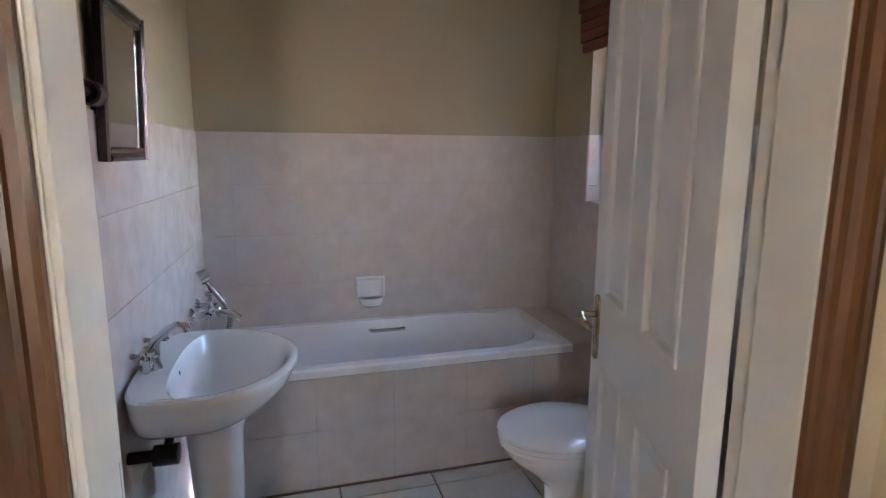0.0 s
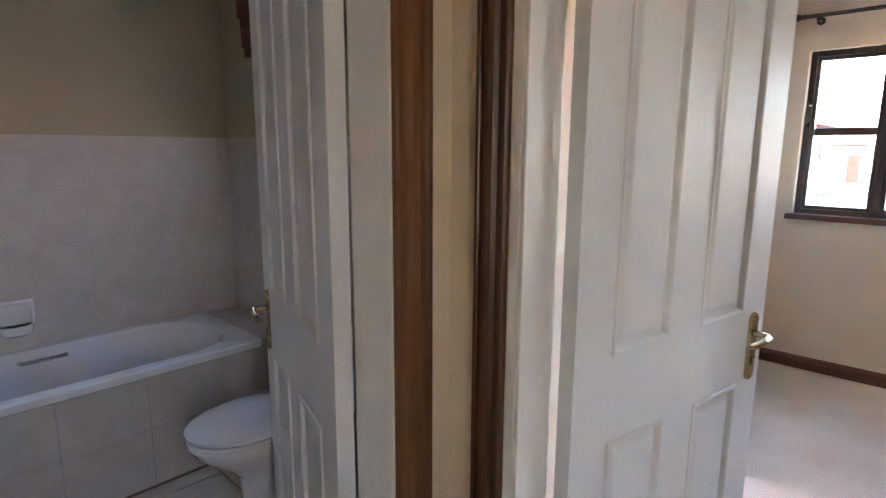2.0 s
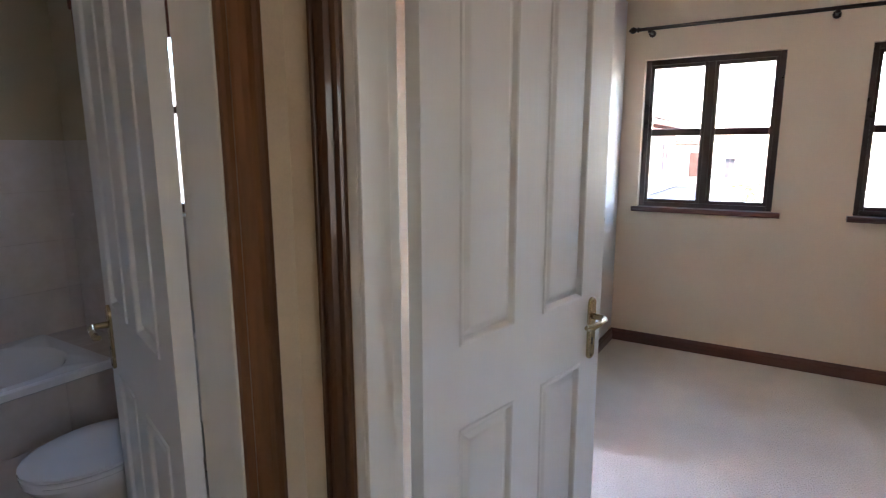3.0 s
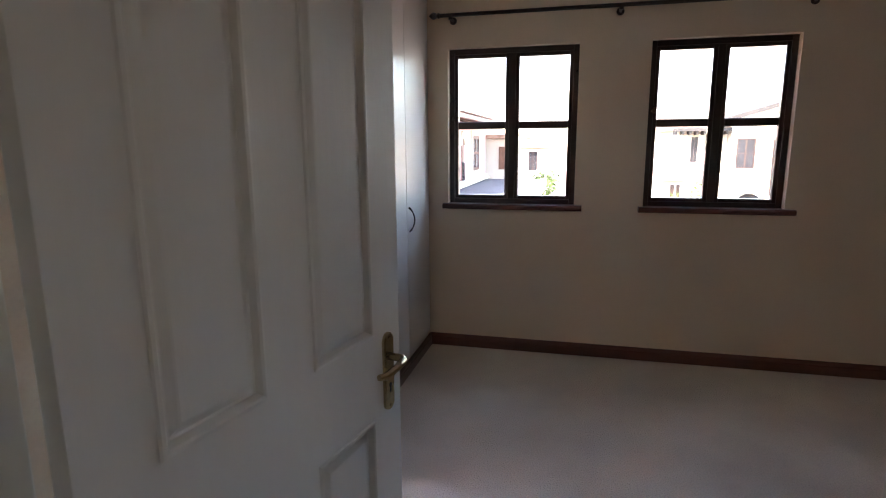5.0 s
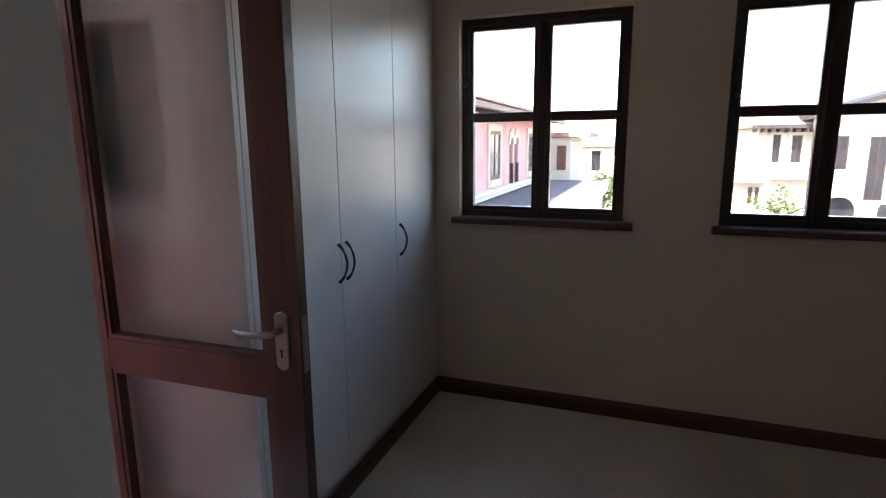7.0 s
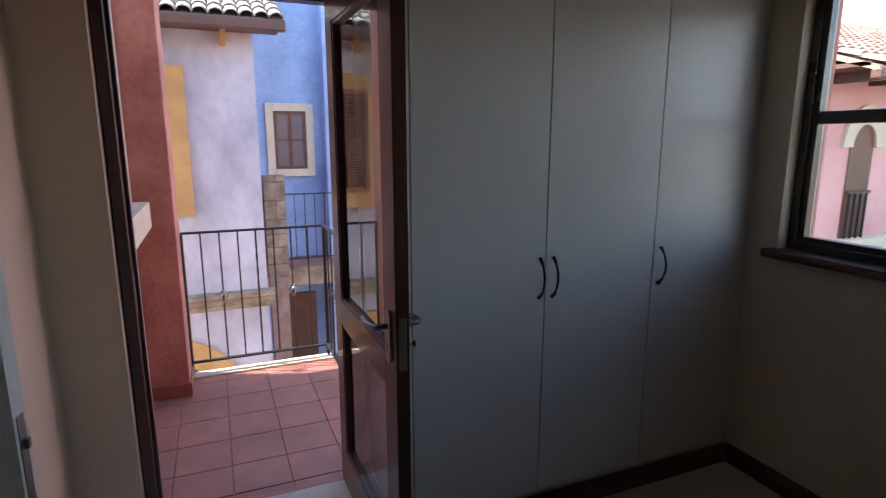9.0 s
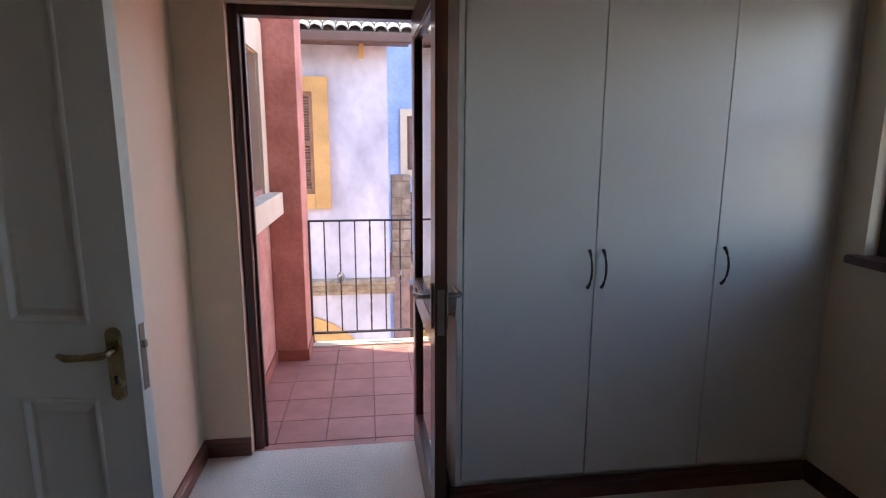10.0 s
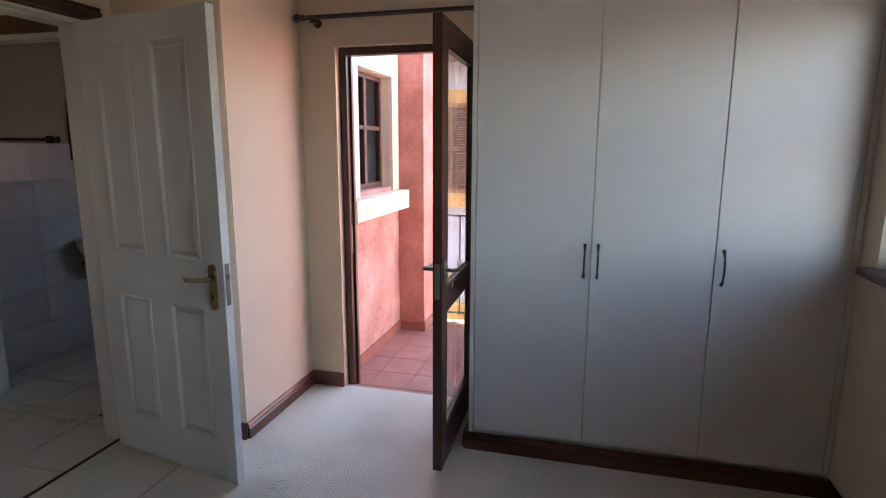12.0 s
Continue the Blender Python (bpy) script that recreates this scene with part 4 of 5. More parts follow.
def barrel(parent, mat, m):
    """One half-round clay roof tile, tapered, its length along local y."""
    if "b" not in TILE_MESH:
        bm = bmesh.new()
        loops = []
        for y, r in ((0, 0.070), (0.28, 0.058)):
            loops.append([(r * math.cos(radians(a)), y, r * 0.85 * math.sin(radians(a)) + (0.0 if y else 0.014)) for a in range(0, 181, 20)] + [((r - .011) * math.cos(radians(a)), y, (r - .011) * 0.85 * math.sin(radians(a)) + (0.0 if y else 0.014)) for a in range(180, -1, -20)])
        loft(bm, loops)
        TILE_MESH["b"] = finish(bm, "roof_tile", mat)
    ob = new("roof_tile", TILE_MESH["b"])
    ob.parent = parent
    ob.matrix_basis = root_of(parent).matrix_basis.inverted() @ m


def lavender_house():
    t = thing("lavender_house", "lavender limewashed house with ochre window and clay-tiled eaves", "house", at=(0, 5.6, -3.2))
    part("wall", boxes((-5.0, 2.715, 5.55, 8.2, -3.2, 2.62)), LAV, t)
    x0, x1, x2, x3 = 1.285, 1.445, 1.895, 2.065
    w = part("window", boxes((x0, x1, 5.50, 5.552, .76, 2.20), (x2, x3, 5.50, 5.552, .76, 2.20), (x1, x2, 5.50, 5.552, 2.04, 2.20), (x1, x2, 5.49, 5.552, .76, .93), bev=.005), OCHRE, t, "ochre plaster window surround")
    xm = (x1 + x2) / 2
    part("shutter", boxes((x1, x1 + .04, 5.515, 5.549, .93, 2.04), (x2 - .04, x2, 5.515, 5.549, .93, 2.04), (x1 + .04, x2 - .04, 5.515, 5.549, .93, .98), (x1 + .04, x2 - .04, 5.515, 5.549, 1.99, 2.04), (x1 + .04, x2 - .04, 5.515, 5.549, 1.46, 1.51), (xm - .012, xm + .012, 5.512, 5.549, .98, 1.99)), SHUT, w, "faded louvred wooden shutters")
    for z0, z1 in ((.98, 1.46), (1.51, 1.99)):
        n = 16
        for k in range(n):
            z = z0 + (k + .5) * (z1 - z0) / n
            bm = bmesh.new()
            bmesh.ops.create_cube(bm, size=1, matrix=Matrix.Translation((xm, 5.533, z)) @ Matrix.Rotation(radians(35), 4, "X") @ Matrix.Diagonal((x2 - x1 - .08, .030, .005, 1)))
            me = finish(bm, "slat", SHUT)
            me.transform(t.matrix_basis.inverted())
            ob = new("slat", me)
            ob.parent = w
    ledge = bmesh.new()
    mould(ledge, (-5, 5.55, -.25), (2.77, 5.55, -.25), (0, -1, 0), (0, 0, 1), [(0, 0), (.04, 0), (.05, .05), (.09, .07), (.09, .12), (.13, .14), (.13, .18), (0, .19)])
    part("string_course", ledge, STONEM, t, "weathered stone string course")
    bm = bmesh.new()
    ri, ro, cx, cz = .80, 1.06, 1.50, -1.52
    loops = []
    for k in range(25):
        a = radians(180 * k / 24)
        c, s = math.cos(a), math.sin(a)
        loops.append([(cx + ri * c, 5.55, cz + ri * s), (cx + ro * c, 5.55, cz + ro * s), (cx + ro * c, 5.50, cz + ro * s), (cx + ri * c, 5.50, cz + ri * s)])
    loft(bm, loops)
    arch = part("arch", bm, OCHRE, t, "ochre plaster arch")
    pts = [(cx + ri * math.cos(radians(180 * k / 24)), cz + ri * math.sin(radians(180 * k / 24))) for k in range(25)]
    bm = bmesh.new()
    prism(bm, pts + [(cx - ri, -3.2), (cx + ri, -3.2)], "y", 5.535, 5.549)
    part("door", bm, BROWNW, arch, "brown boarded door")
    part("gutter", boxes((-5, 2.985, 5.06, 5.15, 2.492, 2.592), bev=.014), GUTTER, t, "brown eaves gutter")
    part("soffit", boxes((-5, 2.95, 5.19, 5.55, 2.535, 2.555)), GUTTER, t)
    for x in (-.3, .65, 1.55, 2.44):
        part("bracket", boxes((x - .025, x + .025, 5.40, 5.55, 2.40, 2.535), bev=.004), OCHRE, t, "short ochre eaves bracket")
    sl = radians(24)
    rf = bmesh.new()
    loft(rf, [[(x, 5.12, 2.548), (x, 8.2, 2.548 + 3.08 * math.tan(sl)), (x, 8.2, 2.60 + 3.08 * math.tan(sl)), (x, 5.12, 2.60)] for x in (-5, 2.97)])
    r = part("roof", rf, RTILE, t, "weathered clay barrel-tiled roof")
    for i in range(27):
        for j in range(9):
            x, d = 2.91 - i * 0.131, j * 0.22
            barrel(r, RTILE, Matrix.Translation((x, 5.10 + d * math.cos(sl), 2.590 + d * math.sin(sl))) @ Matrix.Rotation(sl, 4, "X"))


def blue_house():
    t = thing("blue_house", "bright blue limewashed house with a small wooden window", "house", at=(3.2, 7.4, -3.2))
    part("wall", boxes((2.72, 3.69, 7.3, 9.5, -3.2, 4.6), (3.69, 4.10, 7.05, 9.5, -3.2, 4.6)), BLUE, t)
    sash_window(t, "window", "x", 3.05, 3.47, 1.12, 1.88, 7.3, -1, SURR, BROWNW, FROST, 0.10)
    part("balcony_floor", boxes((2.76, 4.12, 6.55, 7.3, -.22, -.10)), TERRA, t, "red-tiled balcony")
    part("balcony_face", boxes((2.76, 4.12, 6.50, 6.55, -.32, -.08), bev=.01), STONEM, t)
    part("door", boxes((2.95, 3.50, 7.26, 7.3, -3.2, -.62), bev=.006), BROWNW, t, "brown wooden door under the balcony")


def stone_pier():
    t = thing("stone_pier", "weathered stone pier at the corner of the lavender house", "pier", at=(2.87, 6.0, -3.2))
    rr = random.Random(3)
    z, k = -.05, 0
    part("core", boxes((2.775, 2.975, 5.91, 6.08, -3.2, 1.10)), CEMENT, t)
    while z < 1.1:
        h = rr.uniform(.15, .22)
        split = rr.random() < .5
        xs = [2.755, 2.755 + rr.uniform(.09, .14), 2.995] if split else [2.755, 2.995]
        for a, b in zip(xs, xs[1:]):
            part("stone", boxes((a + .004, b - .004, 5.89 + rr.uniform(0, .012), 6.1, z + .004, min(z + h, 1.12) - .004), bev=.008), STONEM, t)
        z += h


lavender_house()
blue_house()
stone_pier()
railing("far_railing", "thin black iron railing on the blue house's balcony", (2.80, 6.58, 0), (4.05, 6.58, 0), 10, 0.02, 0.84, (4, 8))


def k_pink(x, z):
    return 2 + (x - 2) * 1.5, 1.48 + (z - 1.48) * 1.5


def pink_house():
    t = thing("pink_house", "long rose-pink house with arched openings under a clay-tiled roof", "house", at=(14, 3.4, -3.2))
    yw = 3.4
    part("wall", boxes((8.0, 20.4, yw, 9.6, -3.2, 2.42)), PINK2, t)
    ledge = bmesh.new()
    mould(ledge, (8.0, yw, .26), (20.4, yw, .26), (0, -1, 0), (0, 0, 1), [(0, 0), (.14, 0), (.14, .07), (.08, .08), (.08, .15), (0, .17)])
    part("plinth", ledge, SURR, t, "pale stepped plinth")
    for a0, a1 in ((8.22, 8.62), (9.70, 10.32), (12.52, 13.3)):
        sash_window(t, "window", "x", k_pink(a0, 0)[0], k_pink(a1, 0)[0], .62, 1.72, yw, -1, SURR, BROWNW, FROST, 0.15)
    for a0, a1 in ((6.40, 6.66), (7.06, 7.34), (11.02, 11.22), (11.42, 11.64)):
        x0, x1 = k_pink(a0, 0)[0], k_pink(a1, 0)[0]
        m, r = (x0 + x1) / 2, (x1 - x0) / 2
        arc = [(m + r * math.cos(radians(180 * k / 14)), 1.42 + r * 1.25 * math.sin(radians(180 * k / 14))) for k in range(15)]
        bm = bmesh.new()
        prism(bm, arc + [(x0, .42), (x1, .42)], "y", yw - .012, yw - .002)
        o = part("arched_opening", bm, BROWNW, t, "tall dark arched opening")
        bm = bmesh.new()
        ro = r + .16
        out = [(m + ro * math.cos(radians(180 * k / 14)), 1.42 + ro * 1.25 * math.sin(radians(180 * k / 14))) for k in range(15)]
        loft(bm, [[(a, yw, b), (c, yw, d), (c, yw - .04, d), (a, yw - .04, b)] for (a, b), (c, d) in zip(arc, out)])
        part("arch_band", bm, SURR, o)
        bm = boxes((x0, x1, yw - .05, yw - .02, .92, .95), *[(x0 + (x1 - x0) * f - .008, x0 + (x1 - x0) * f + .008, yw - .045, yw - .025, .42, .92) for f in (.15, .4, .65, .9)])
        part("guard_rail", bm, IRON, o)
    part("gutter", boxes((7.8, 20.8, 2.72, 2.82, 2.04, 2.13), bev=.015), GUTTER, t, "dark eaves gutter")
    part("soffit", boxes((7.8, 20.8, 2.82, yw, 2.16, 2.2)), GUTTER, t)
    for k in range(22):
        x = 8.2 + k * .57
        part("rafter_tail", boxes((x, x + .07, 2.84, yw, 2.06, 2.158)), GUTTER, t)
    sl = math.atan2(1.36, 3.8)
    bm = bmesh.new()
    loft(bm, [[(x, 2.74, 2.15), (x, 6.5, 3.50), (x, 9.8, 2.15), (x, 9.8, 2.10), (x, 6.5, 3.44), (x, 2.74, 2.10)] for x in (7.8, 20.8)])
    r = part("roof", bm, RTILE2, t, "orange clay tiled roof")
    verts, faces = [], []
    for i in range(86):
        for j in range(17):
            x, d = 7.9 + i * .150, j * .235
            y0, z0 = 2.72 + d * math.cos(sl), 2.165 + d * math.sin(sl)
            b = len(verts)
            for yy, zz, rad in ((0, .015, .074), (.28 * math.cos(sl), .28 * math.sin(sl), .060)):
                for a in (0, 45, 90, 135, 180):
                    verts.append((x + rad * math.cos(radians(a)), y0 + yy, z0 + zz + rad * .7 * math.sin(radians(a))))
            for q in range(4):
                faces.append((b + q, b + q + 1, b + 6 + q, b + 5 + q))
            faces.append((b, b + 4, b + 3, b + 2, b + 1))
    me = bpy.data.meshes.new("roof_tiles")
    me.from_pydata([Vector(v) - Vector((14, 3.4, -3.2)) for v in verts], [], faces)
    me.materials.append(RTILE2)
    ob = new("roof_tiles", me)
    ob.parent = r
    tagged(ob, kind="stuff")


def flat_roof():
    t = thing("flat_roof", "grey flat roof with a pale edge beside the pink house", "roof", at=(14, 2.2, -3.2))
    part("deck", boxes((8.6, 20.4, 1.36, 3.39, -.05, .22)), ASPH, t)
    part("kerb", boxes((8.6, 20.4, 1.24, 1.36, -.10, .26), bev=.01), CREAM2, t, "pale plastered edge")
    part("wall", boxes((8.6, 20.4, 1.40, 3.38, -3.2, -.055)), CREAM2, t)


def k_far(y, z, k=2.0):
    return .145 + (y - .145) * k, 1.47 + (z - 1.47) * k


def ivory_house():
    X = 30.7
    t = thing("ivory_house", "ivory two-storey house with balconies and low tiled roofs", "house", at=(X, -9, -3.2))

    def Y(y):
        return k_far(y, 0)[0]

    def Z(z):
        return k_far(0, z)[1]
    part("wall", boxes((X, X + 8, Y(-3.36), Y(-2.25), -3.2, Z(1.80)), (X - .8, X + 8, Y(-7.5), Y(-3.36), -3.2, Z(1.96))), CREAM2, t)
    ya, yb, yc, zg = Y(-3.26), Y(-5.4), Y(-7.6), Z(1.96)
    zp = zg + .30 * (ya - yb)
    bm = bmesh.new()
    prism(bm, [(ya, zg), (yb, zp), (yc, zg)], "x", X - .8, X + 5)
    part("gable", bm, CREAM2, t)
    for y0, y1, z0, z1 in ((ya + .4, yb, zg - .12, zp), (yc - .4, yb, zg - .12, zp)):
        bm = bmesh.new()
        prism(bm, [(y0, z0), (y1, z1), (y1, z1 + .20), (y0, z0 + .20)], "x", X - 1.3, X + 5)
        part("roof", bm, DARKROOF, t, "dark pitched roof edge")
    for y0, y1, z, x in ((-3.5, -2.05, 1.80, X),):
        bm = bmesh.new()
        zz = Z(z)
        loft(bm, [[(x - .7, yy, zz), (x + 4, yy, zz + 1.3), (x + 8.5, yy, zz), (x + 8.5, yy, zz - .08), (x - .7, yy, zz - .08)] for yy in (Y(y0), Y(y1))])
        part("roof", bm, RTILE2, t, "low clay-tiled roof")
        part("gutter", boxes((x - .78, x - .70, Y(y0), Y(y1), zz - .14, zz + .02)), DARKROOF, t)
        for k in range(9):
            yy = Y(y0) + (Y(y1) - Y(y0)) * (k + .5) / 9
            part("rafter_tail", boxes((x - .70, x, yy - .05, yy + .05, zz - .30, zz - .085)), DARKROOF, t)
    for y0, y1, z0, z1 in ((-2.70, -2.54, 0.98, 1.60), (-3.12, -2.92, 0.98, 1.58)):
        sash_window(t, "window", "y", Y(y0), Y(y1), Z(z0), Z(z1), X, -1, CREAM2, MFRAME, DGLASS_SHADE, .14)
    for y0, y1, z0, z1 in ((-3.90, -3.48, .84, 1.56), (-4.60, -4.26, .20, 1.54), (-6.0, -5.5, .84, 1.56)):
        sash_window(t, "window", "y", Y(y0), Y(y1), Z(z0), Z(z1), X - .8, -1, SURR, MFRAME, DGLASS_SHADE, .16)
    for y0, y1, z0, z1, x in ((-4.02, -3.40, .40, .76, X - .8), (-3.25, -2.45, .74, .87, X)):
        b = part("balcony", boxes((x - .5, x, Y(y0), Y(y1), Z(z0) - .25, Z(z0)), (x - .5, x - .36, Y(y0), Y(y1), Z(z1) - .1, Z(z1))), CREAM2, t)
        n = 9
        for k in range(n):
            yy = Y(y0) + (Y(y1) - Y(y0)) * (k + .5) / n
            bm = bmesh.new()
            zl, zh = Z(z0), Z(z1) - .1
            tube(bm, [(x - .43, yy, zl + (zh - zl) * f) for f in (0, .1, .3, .6, .85, 1)], .05, 8, [.055, .05, .07, .04, .035, .055])
            part("baluster", bm, CREAM2, b, smooth=True)
    # flat dark panels stand for the shade inside the archways
    for y0, y1 in ((-4.15, -3.55), (-5.2, -4.55)):
        m, r = (Y(y0) + Y(y1)) / 2, (Y(y1) - Y(y0)) / 2
        bm = bmesh.new()
        prism(bm, [(m + r * math.cos(radians(180 * k / 14)), Z(.10) - r * .5 + r * math.sin(radians(180 * k / 14))) for k in range(15)] + [(m - r, -3.2), (m + r, -3.2)], "x", X - .82, X - .79)
        part("archway", bm, DGLASS_SHADE, t, "archway, its shade put in as a dark panel")
    part("side_wing", boxes((X - 3, X + 2, Y(-2.2), Y(-1.3), -3.2, Z(.62))), CREAM2, t)
    for y0, y1 in ((-1.98, -1.9), (-2.1, -2.03)):
        part("wing_window", boxes((X - 3.05, X - 3.0, Y(y0), Y(y1), Z(.18), Z(.52))), MFRAME, t)
    part("wing_roof", boxes((X - 3.4, X + 2, Y(-2.25), Y(-1.3), Z(.62), Z(.68))), RTILE2, t)


def white_house():
    X = 33.0
    t = thing("white_house", "small white house with a brown-framed window far down the street", "house", at=(X, 3, -3.2))
    y0, z0 = k_far(.9, 1.36, 2.15)
    y1 = k_far(1.72, 0, 2.15)[0]
    part("wall", boxes((X, X + 6, y0, y1, -3.2, z0)), CREAM2, t)
    part("roof", boxes((X - .4, X + 6, y0 - .3, y1 + .3, z0, z0 + .12)), RTILE2, t)
    a0, a1 = k_far(1.22, 0, 2.15)[0], k_far(1.45, 0, 2.15)[0]
    sash_window(t, "window", "y", a0, a1, k_far(0, .75, 2.15)[1], k_far(0, 1.25, 2.15)[1], X, -1, SURR, MFRAME, DGLASS_SHADE, .15)


def grey_wing():
    t = thing("cream_wing", "cream end house with a projecting eaves corner", "house", at=(21.2, 3.4, -3.2))
    part("wall", boxes((20.6, 24.0, 2.5, 9.0, -3.2, 1.62)), CREAM2, t)
    part("roof", boxes((20.4, 24.4, 1.9, 9.2, 1.64, 1.78)), RTILE2, t)
    part("window", boxes((20.56, 20.6, 2.65, 2.95, .55, 1.35)), BROWNW, t)


def yellow_house():
    t = thing("yellow_house", "pale yellow house with red tiles seen past the blue wall", "house", at=(10.5, 17, -3.2))
    part("wall", boxes((8.4, 13.5, 17, 22, -3.2, 2.9)), SURR, t)
    sash_window(t, "window", "x", 8.85, 9.35, 1.0, 2.2, 17, -1, CREAM2, BROWNW, DGLASS_SHADE, .15)
    sash_window(t, "window", "x", 8.95, 9.45, -1.6, -.5, 17, -1, CREAM2, BROWNW, DGLASS_SHADE, .15)
    bm = bmesh.new()
    loft(bm, [[(x, 16.4, 2.9), (x, 19.5, 4.3), (x, 22.5, 2.9), (x, 22.5, 2.8), (x, 16.4, 2.8)] for x in (8.1, 13.8)])
    part("roof", bm, RTILE2, t, "red clay tiled roof")


def shrub_tree(name, label, at, crown_c, rad, seed, n=900):
    t = thing(name, label, "tree", at=at)
    rr = random.Random(seed)
    base, c = Vector(at), Vector(crown_c)
    bm = bmesh.new()
    tube(bm, [base, base.lerp(c, .5) + Vector((.06, .04, 0)), c], .08, 8, [.12, .08, .04])
    for _ in range(7):
        d = Vector((rr.gauss(0, 1), rr.gauss(0, 1), rr.uniform(.1, 1))).normalized()
        s = base.lerp(c, rr.uniform(.6, .95))
        tube(bm, [s, s + d * rad * .5, s + d * rad * .85 + Vector((0, 0, .1))], .03, 6, [.04, .025, .01])
    part("trunk", bm, BARK, t, smooth=True)
    verts, faces = [], []
    lobes = [c + Vector((rr.gauss(0, .5), rr.gauss(0, .5), rr.gauss(0, .35))) * rad for _ in range(9)]
    for _ in range(n):
        lb = rr.choice(lobes)
        p = lb + Vector((rr.gauss(0, 1), rr.gauss(0, 1), rr.gauss(0, 1))).normalized() * rad * rr.uniform(.2, .5)
        u = Vector((rr.gauss(0, 1), rr.gauss(0, 1), rr.gauss(0, 1))).normalized()
        v = u.cross(Vector((rr.gauss(0, 1), rr.gauss(0, 1), rr.gauss(0, 1)))).normalized()
        l, w = rr.uniform(.06, .11), rr.uniform(.025, .045)
        b = len(verts)
        verts += [p - u * l, p + v * w + u * .01, p + u * l, p - v * w + u * .01]
        faces.append((b, b + 1, b + 2, b + 3))
    me = bpy.data.meshes.new("crown")
    me.from_pydata([v - base for v in verts], [], faces)
    me.materials.append(LEAF)
    ob = new("crown", me)
    ob.parent = t
    tagged(ob, kind="stuff")


pink_house()
flat_roof()
ivory_house()
white_house()
grey_wing()
yellow_house()
shrub_tree("street_tree", "leafy green street tree beyond the flat roof", (22.0, 1.55, -3.2), (22.0, 1.55, -.55), 1.2, 4, 1300)
shrub_tree("street_tree", "small leafy tree in front of the ivory house", (26.5, -4.9, -3.2), (26.5, -4.9, -1.2), .9, 9, 700)
ground = solid("ground", boxes((-400, 400, -400, 400, -3.4, -3.2)), PAVE, "brick-paved ground between the houses", "ground", "structure")


# ---- tiles, piece by piece ----
for x0, x1 in grid(-1.2, 1.043, 0.302, 0.41):
    for y0, y1 in grid(-1.5, 0.99, 0.498, 0.41):
        tile(floor_hall, FTILE, ((x0 + x1) / 2, (y0 + y1) / 2, -0.005), (x1 - x0 - 0.007, y1 - y0 - 0.007, 0.010), 0.002)
for x0, x1 in grid(-0.32, 1.594, 0.302, 0.41):
    for y0, y1 in grid(0.99, 2.652, 0.498, 0.41):
        if y0 < 1.12 and (x0 < -0.2 or x1 > 0.9):
            y0 = 1.127
        tile(floor_bath, FTILE, ((x0 + x1) / 2, (y0 + y1) / 2, -0.005), (x1 - x0 - 0.007, y1 - y0 - 0.007, 0.010), 0.002)
ZR = grid(0.0, 1.52, 0.27, 0.25)
part("grout", boxes((-0.265, 1.6, 3.2775, 3.2795, 0.0, 1.52)), PGROUT, wall_bn)
for x0, x1 in grid(-0.259, 1.594, 0.215, 0.33):
    for z0, z1 in ZR:
        if z1 > 0.5:
            tile(wall_bn, WTILE, ((x0 + x1) / 2, 3.2755, (z0 + z1) / 2), (x1 - x0 - 0.0004, 0.007, z1 - z0 - 0.0014), 0.0005)
part("grout", boxes((-0.2645, -0.2625, 1.125, 3.276, 0.0, 1.52)), PGROUT, wall_bw)
for y0, y1 in grid(1.125, 3.272, 3.272 - 0.33 * 6, 0.33):
    for z0, z1 in ZR:
        tile(wall_bw, WTILE, (-0.2615, (y0 + y1) / 2, (z0 + z1) / 2), (0.007, y1 - y0 - 0.0004, z1 - z0 - 0.0014), 0.0005)
part("grout", boxes((1.5975, 1.5995, 1.125, 3.276, 0.0, BWZ0)), PGROUT, wall_be)
for y0, y1 in grid(1.125, 3.272, BWY1, 0.33):
    for z0, z1 in ZR:
        if y0 < BWY1 - .01 and y1 > BWY0 + .01:
            if z0 > BWZ0:
                continue
            z1 = min(z1, BWZ0)
        tile(wall_be, WTILE, (1.5965, (y0 + y1) / 2, (z0 + z1) / 2), (0.007, y1 - y0 - 0.0004, z1 - z0 - 0.0014), 0.0005)
for z0, z1 in ((BWZ0 + .002, 1.27), (1.27, 1.52)):
    tile(wall_be, WTILE, (1.636, BWY1 - .004, (z0 + z1) / 2), (0.078, 0.006, z1 - z0 - 0.0014), 0.0005)
surround = solid("bath_surround", boxes((-0.259, 1.594, 2.652, 2.70, 0, 0.508), (1.39, 1.594, 2.66, 3.27, 0, 0.536)), PGROUT, "tiled front and end ledge of the built-in bath", "bath surround")
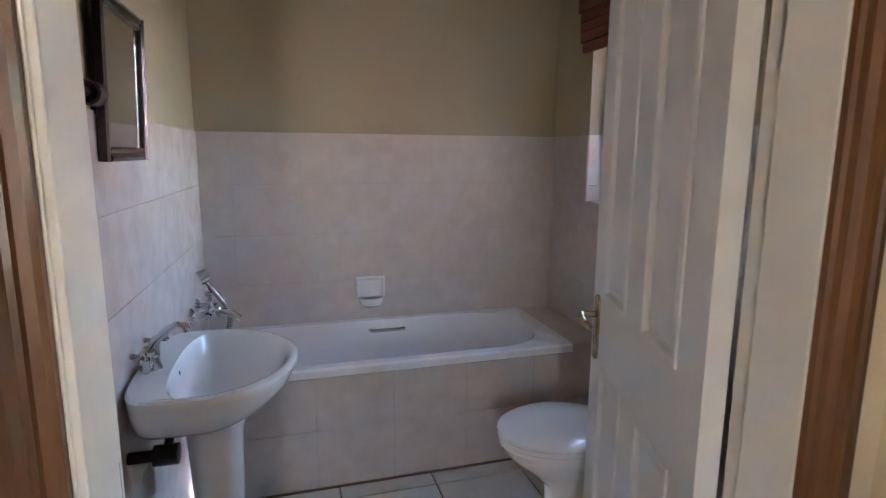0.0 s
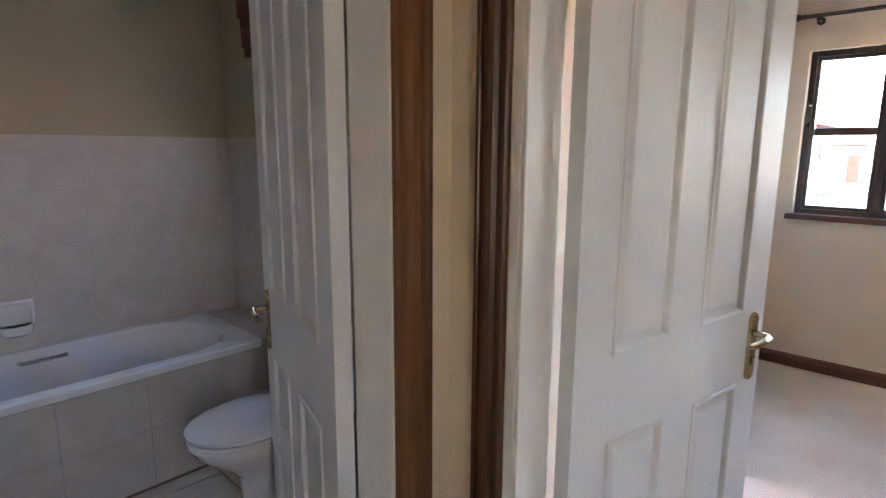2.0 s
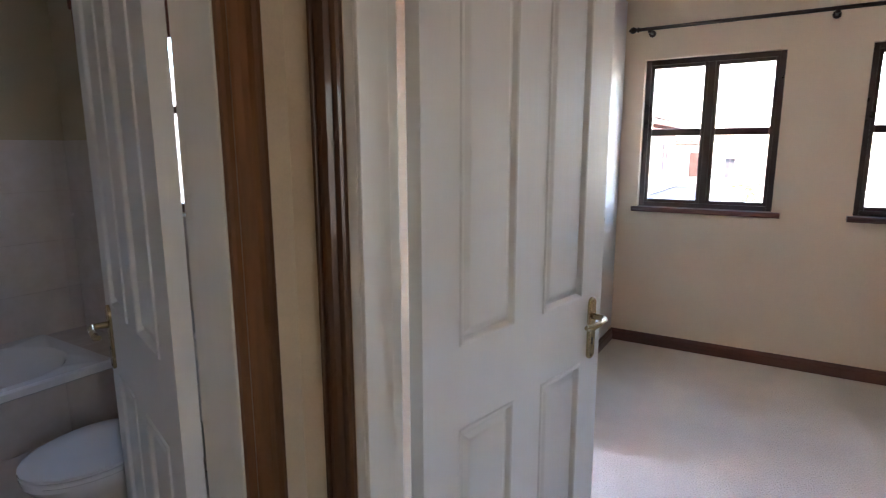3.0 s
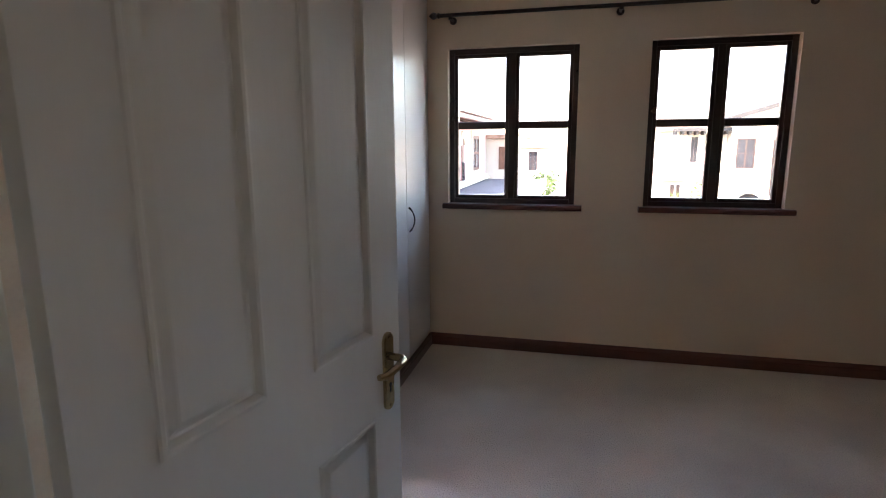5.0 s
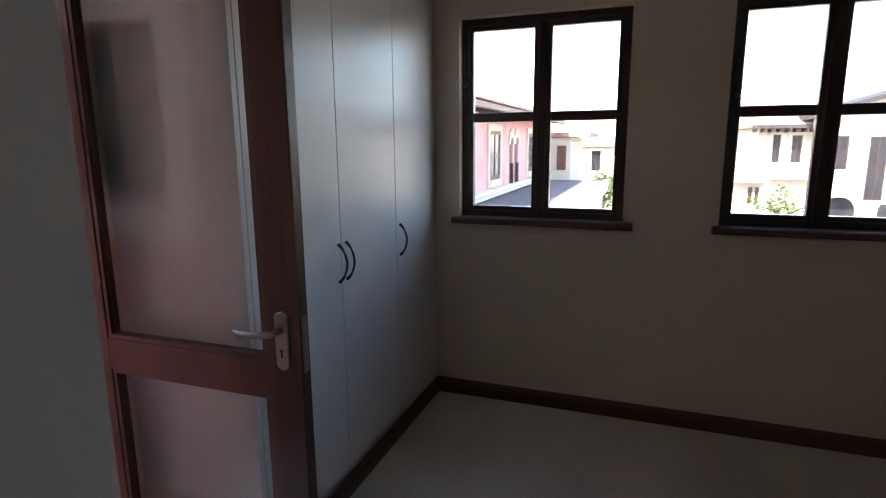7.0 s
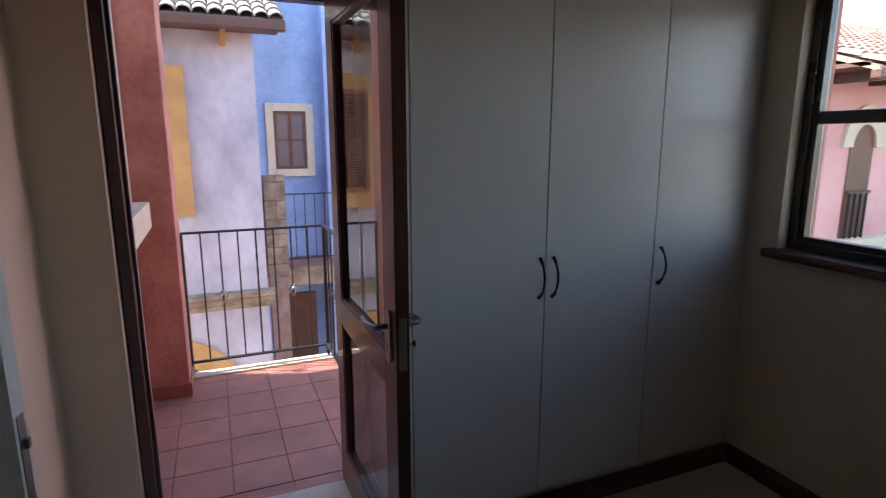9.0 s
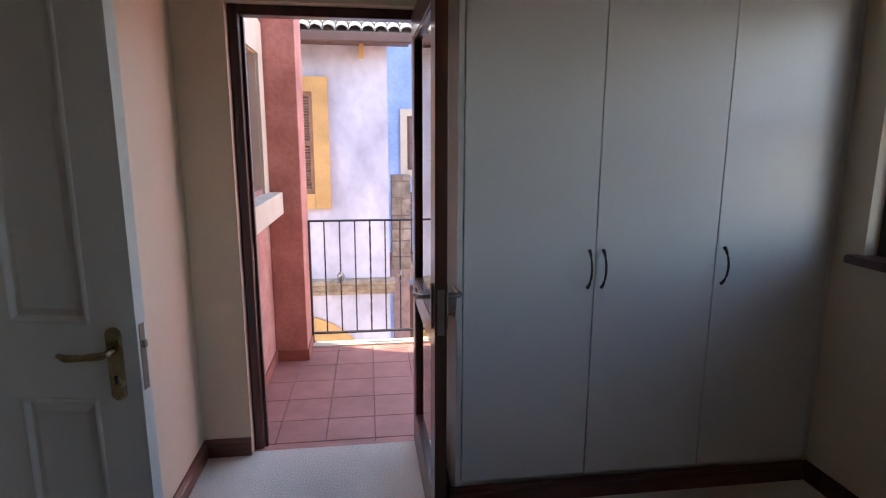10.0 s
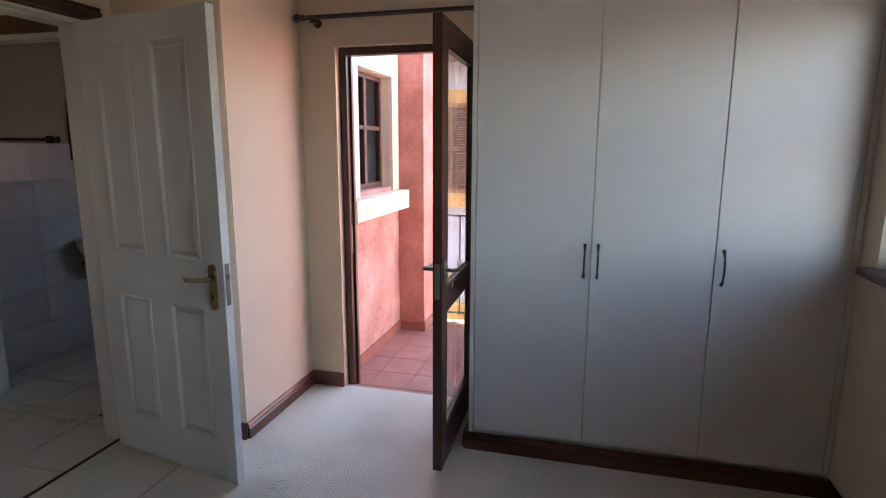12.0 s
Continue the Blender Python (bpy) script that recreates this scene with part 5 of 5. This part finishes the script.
part("joint", boxes((-0.28, 1.594, 2.636, 2.645, -0.002, 0.008), bev=0.002), GROUT, surround, "brown grout joint at the floor")
for x0, x1 in grid(-0.257, 1.594, 0.215, 0.33):
    for z0, z1 in ((0.0, 0.27), (0.27, 0.513)):
        tile(surround, WTILE, ((x0 + x1) / 2, 2.648, (z0 + z1) / 2), (x1 - x0 - 0.0010, 0.008, z1 - z0 - 0.0014), 0.0005)
for y0, y1 in grid(2.645, 3.27, 2.94, 0.33):
    tile(surround, WTILE, (1.4915, (y0 + y1) / 2, 0.541), (0.202, y1 - y0 - 0.002, 0.009), 0.0012)
for x0, x1 in grid(1.802, 2.98, 1.973, 0.262):
    for y0, y1 in grid(1.935, 3.35, 2.18, 0.270):
        if y1 > 3.12 and x0 < 2.0:
            if y0 > 3.0 and x1 < 2.03:
                continue
            if y0 > 3.0:
                x0 = 2.03
            elif x1 < 2.03:
                y1 = 3.098
        tile(balcony, TERRA, ((x0 + x1) / 2, (y0 + y1) / 2, -0.085), (x1 - x0 - 0.004, y1 - y0 - 0.004, 0.012), 0.002)
for x0, x1 in grid(GX0 + .004, GX1 - .004, 1.973, 0.262):
    tile(gf, TERRA, ((x0 + x1) / 2, 1.855, -0.085), (x1 - x0 - 0.004, 0.152, 0.012), 0.002)
for y0, y1 in grid(1.935, 3.098, 2.18, 0.270):
    tile(wall_balc, TERRASK, (1.806, (y0 + y1) / 2, -0.035), (0.012, y1 - y0 - 0.004, 0.085), 0.002, "skirting_tile")
tile(pillar, TERRASK, (1.924, 3.094, -0.035), (0.222, 0.012, 0.085), 0.002, "skirting_tile")
tile(pillar, TERRASK, (2.031, 3.24, -0.035), (0.012, 0.29, 0.085), 0.002, "skirting_tile")
# the bathroom's west wall runs a little out of square
SKEW = Matrix.Translation((-0.265, 3.28, 0)) @ Matrix.Rotation(radians(-1.84), 4, "Z") @ Matrix.Translation((0.265, -3.28, 0))
for ob in [wall_bw] + on_west:
    ob.matrix_basis = SKEW @ ob.matrix_basis
